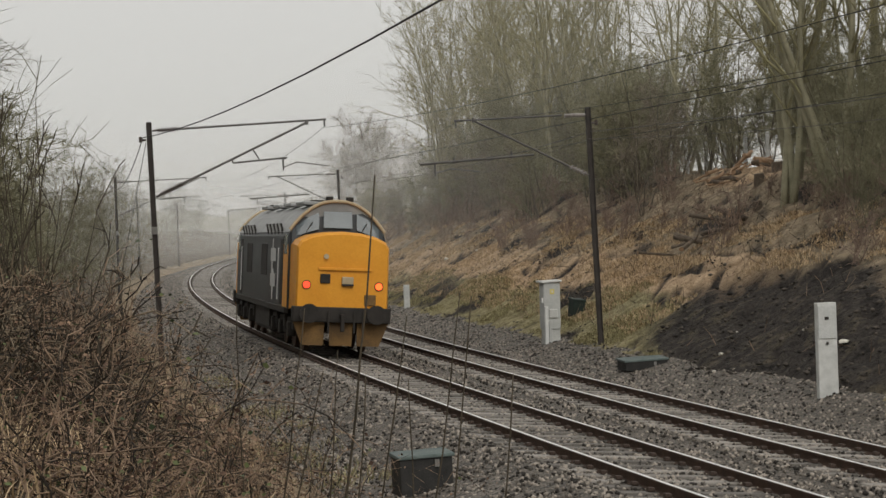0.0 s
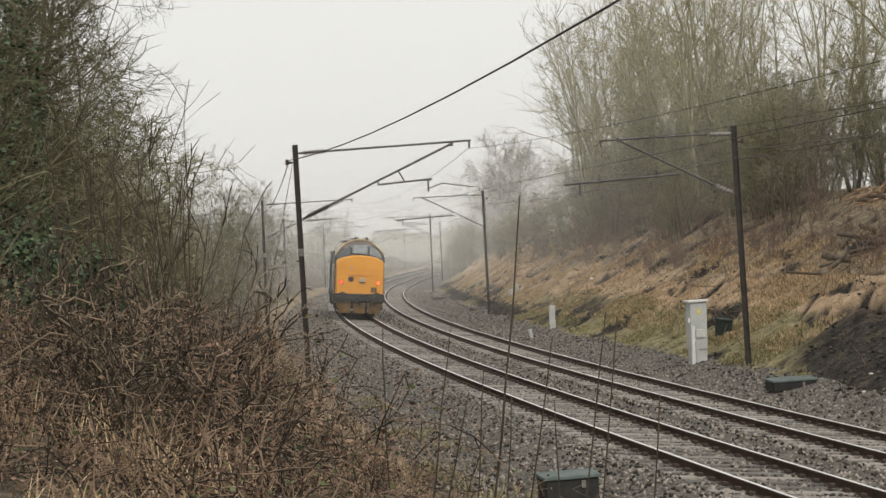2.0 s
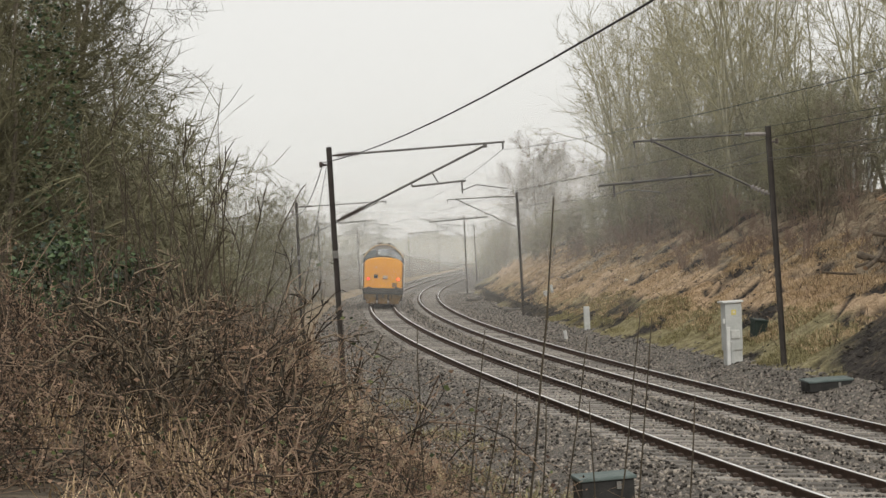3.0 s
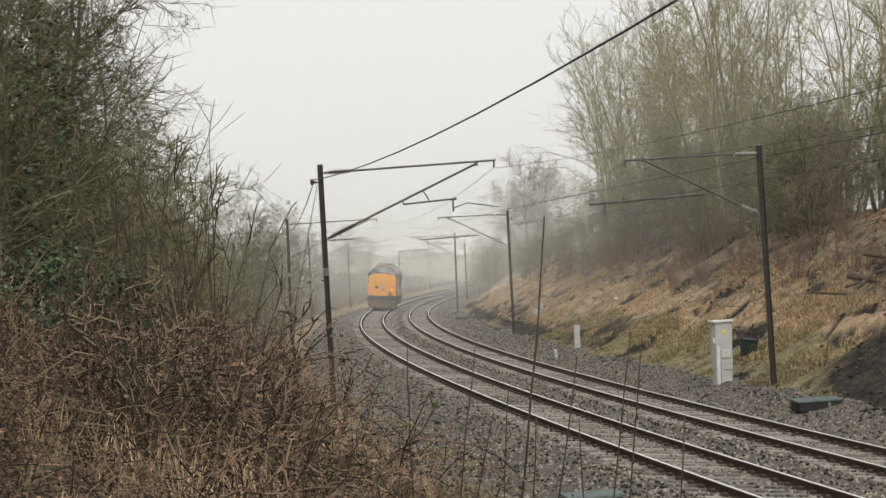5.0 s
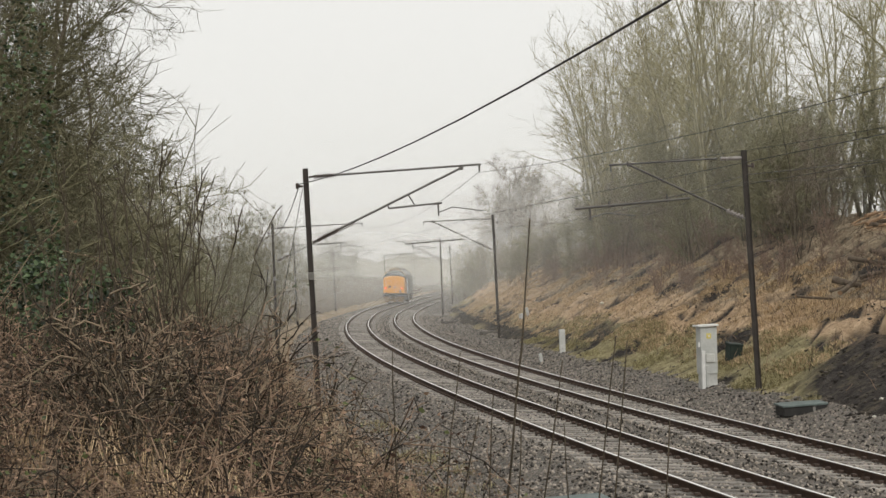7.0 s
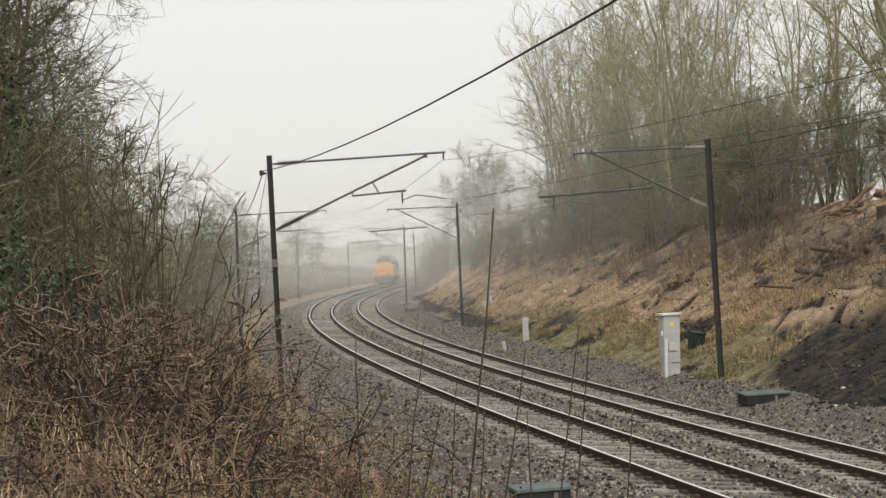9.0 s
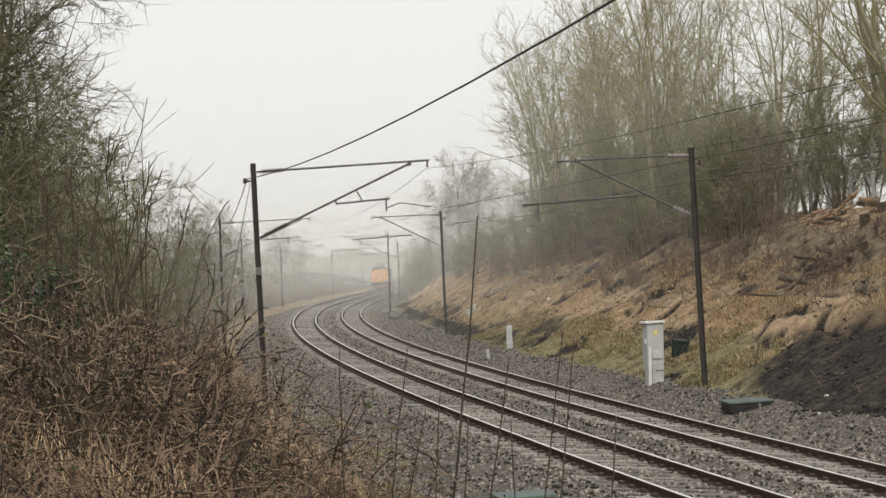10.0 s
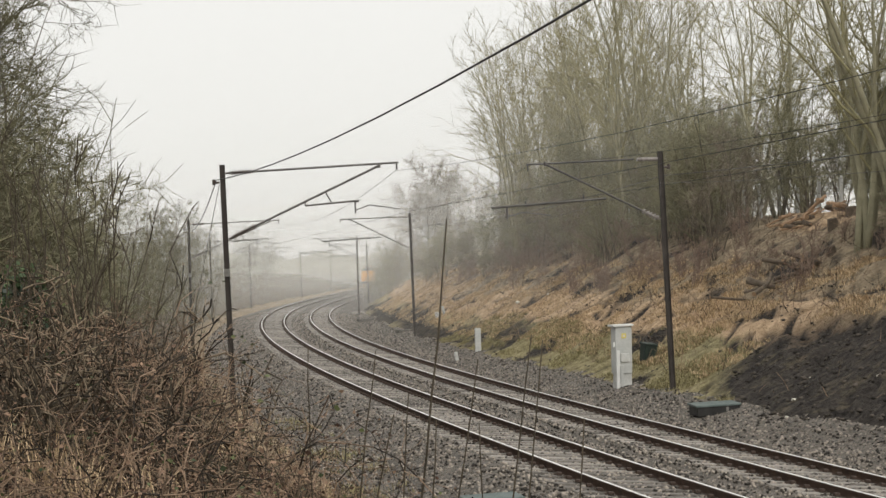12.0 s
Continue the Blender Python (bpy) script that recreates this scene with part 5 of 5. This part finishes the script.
def build_stalks():
    # dry stalks before the camera: foot x, y and top x, z
    rows = [STALKS]
    for x0, y, x1, z1, k in rows[0]:
        r = random.Random(int(abs(x1) * 1000) + int(z1 * 100))
        z0 = floor_at(x0, y) - 0.1
        pts = []
        for i in range(9):
            f = i / 8
            pts.append(Vector((x0 + (x1 - x0) * f + 0.02 * math.sin(f * 3 + y) + r.gauss(0, 0.004), y + 0.06 * math.sin(f * 2.2), z0 + (z1 - z0) * f)))
        ob = link("dry_stalk", limb("dry_stalk", pts, k, k * 0.45, M_STALK, 6))
        tagged(ob, "tall thin dry stalk standing by the line", "stalk", "dry stalks")


def blades(name, spots, material, seed, h, w):
    """Tufts of bent grass blades, each of two triangles."""
    r = np.random.default_rng(seed)
    p = np.repeat(np.array(spots, dtype=float), 7, axis=0)
    n = len(p)
    p[:, :2] += r.normal(0, 0.07, (n, 2))
    a = r.uniform(0, 6.28, n)
    lean = r.uniform(0.2, 0.9, n)
    hh = h * r.uniform(0.5, 1.3, n)
    d = np.stack([np.cos(a) * lean, np.sin(a) * lean, np.ones(n)], 1)
    side = np.stack([-np.sin(a), np.cos(a), np.zeros(n)], 1) * w
    mid = p + d * (hh * 0.55)[:, None]
    tip = p + d * hh[:, None]
    tip[:, 2] -= hh * 0.35 * lean
    v = np.stack([p - side, p + side, mid + side * 0.7, mid - side * 0.7, tip], 1).reshape(-1, 3)
    b = (np.arange(n) * 5)[:, None]
    f = np.concatenate([b + np.array([[0, 1, 2]]), b + np.array([[0, 2, 3]]), b + np.array([[3, 2, 4]])])
    return fast(name, v, f, material, False)


def build_grass():
    r = random.Random(55)

    def field(n, s0, s1, u0, u1, keep):
        out = []
        while len(out) < n:
            s, u = s0 + (s1 - s0) * r.random() ** 1.3, r.uniform(u0, u1)
            if 2.0 * noise.noise(Vector((s * 0.35, u * 0.6, 2.0))) + 0.25 > r.random() and keep(s, u) and crack(s, u) < 0.4:
                out.append(tuple(place(s, u, ground_z(s, u) - 0.02)))
        return out

    def bare(s, u):
        p = place(s, u)
        return math.hypot((p.x - 9.6 + 0.107 * (p.y - 46.2)) / 2.3, (p.y - 48.7) / 9.5) > 0.92

    tagged(link("straw_grass", blades("straw_grass", field(22000, 42, 182, 8.2, 13.8, bare), M_STRAW, 1, 0.13, 0.0085)), "dry straw-coloured grass on the bank", "grass", kind="stuff")
    # dead stems and bits of brushwood over the slope, and clods of black earth
    rr = random.Random(77)
    segs = []
    for _ in range(9500):
        s, u = 36 + 112 * rr.random() ** 1.3, rr.uniform(8.0, 17.5)
        if noise.noise(Vector((s * 0.4, u * 0.7, 8.0))) + 0.45 < rr.random() or (not bare(s, u) and rr.random() < 0.85):
            continue
        p = place(s, u, ground_z(s, u))
        d = aside(rr, Vector((0, 0, 1)), rr.uniform(0.2, 1.45))
        k = rr.uniform(0.004, 0.011)
        put(segs, wander(rr, p, d, rr.uniform(0.15, 0.8), 2, 0.15, 0)[0], k, k * 0.5)
    tagged(link("brushwood", sticks("brushwood", segs, M_CANE)), "dead stems and brushwood littering the slope", "brushwood", kind="stuff")
    n, vs = 2600, []
    gen = np.random.default_rng(9)
    shape = np.array([[1, 0, 0], [-1, 0, 0], [0, 1, 0], [0, -1, 0], [0, 0, 1], [0, 0, -1]], dtype=float)
    tri = np.array([[0, 2, 4], [2, 1, 4], [1, 3, 4], [3, 0, 4], [2, 0, 5], [1, 2, 5], [3, 1, 5], [0, 3, 5]])
    while len(vs) < n:
        s, u = 31 + 98 * rr.random() ** 1.6, rr.uniform(6.6, 12.5)
        if bare(s, u) and noise.noise(Vector((s * 0.33, u * 0.8, 12.0))) < 0.12 and rr.random() > 0.06:
            continue
        p = place(s, u, ground_z(s, u))
        vs.append(shape * rr.uniform(0.02, 0.10) * gen.uniform(0.5, 1.3, (6, 3)) * (1, 1, 0.6) + (p.x, p.y, p.z))
    f = ((np.arange(n) * 6)[:, None, None] + tri[None]).reshape(-1, 3)
    tagged(link("earth_clods", fast("earth_clods", np.array(vs).reshape(-1, 3), f, M_CLOD, False)), "clods of black earth on the foot of the bank", "earth", kind="stuff")
    tagged(link("mossy_grass", blades("mossy_grass", field(6500, 42, 105, 7.3, 9.8, bare), M_MOSSGRASS, 2, 0.11, 0.0085)), "short mossy green grass at the foot of the bank", "grass", kind="stuff")
    tagged(link("bankside_grass", blades("bankside_grass", field(800, 8, 70, -9.5, -4.2, lambda s, u: True), M_STRAW, 3, 0.28, 0.008)), "dry grass between the brambles", "grass", kind="stuff")
    tagged(link("cess_weeds", blades("cess_weeds", field(560, 17, 56, -4.4, -2.8, lambda s, u: True), M_MOSSGRASS, 4, 0.16, 0.008)), "sparse weeds at the ballast's edge", "grass", kind="stuff")

STALKS = [(-0.38, 12.6, 0.027, 3.63, 0.0110), (-0.20, 11.48, 0.140, 2.84, 0.0080), (0.09, 12.04, 0.464, 2.94, 0.0080), (0.21, 11.76, 0.511, 2.92, 0.0080), (-0.98, 14.7, -0.945, 2.83, 0.0080), (-0.78, 13.44, -0.438, 2.83, 0.0080), (0.46, 10.64, 0.658, 2.56, 0.0080), (-0.20, 10.92, -0.091, 2.56, 0.0080), (-0.66, 11.2, -0.314, 2.58, 0.0080), (0.12, 12.88, 0.182, 2.39, 0.0080), (-0.46, 13.72, -0.244, 2.54, 0.0080)]


# ---- the place ----
build_ground()
build_ballast()
build_mist()
build_track("near_track", 0.0, 0.0, "curved railway track with bright worn rails on concrete sleepers")
build_track("far_track", FAR_U, FAR_Z, "second curved railway track with bright worn rails")
build_overhead()
build_wires()
locomotive = build_loco()
build_boxes()
build_logs()
build_fence()
build_woods()
build_brambles()
build_stalks()
build_grass()


def motions():
    """The locomotive runs away round the curve at about 20 m/s."""
    lean = math.degrees(math.atan(CANT / 1.505))
    rows = []
    for i in range(49):
        t = i * 0.25
        s = float(np.interp(t, (0, 1.5, 3.0, 5.0, 7.0, 9.5, 12.0), (64.75, 105.2, 145.2, 197.5, 253.0, 325.5, 398.0)))
        a, b = place(s - 5.3, 0), place(s + 5.3, 0)
        m = (a + b) / 2
        rows.append((t, pose(m.x, m.y, 0.0, 0, lean if s < 231 else max(0.0, lean * (1 - (s - 231) / 56)), -math.degrees(math.atan2(b.x - a.x, b.y - a.y)))))
    walk(locomotive, rows)


motions()
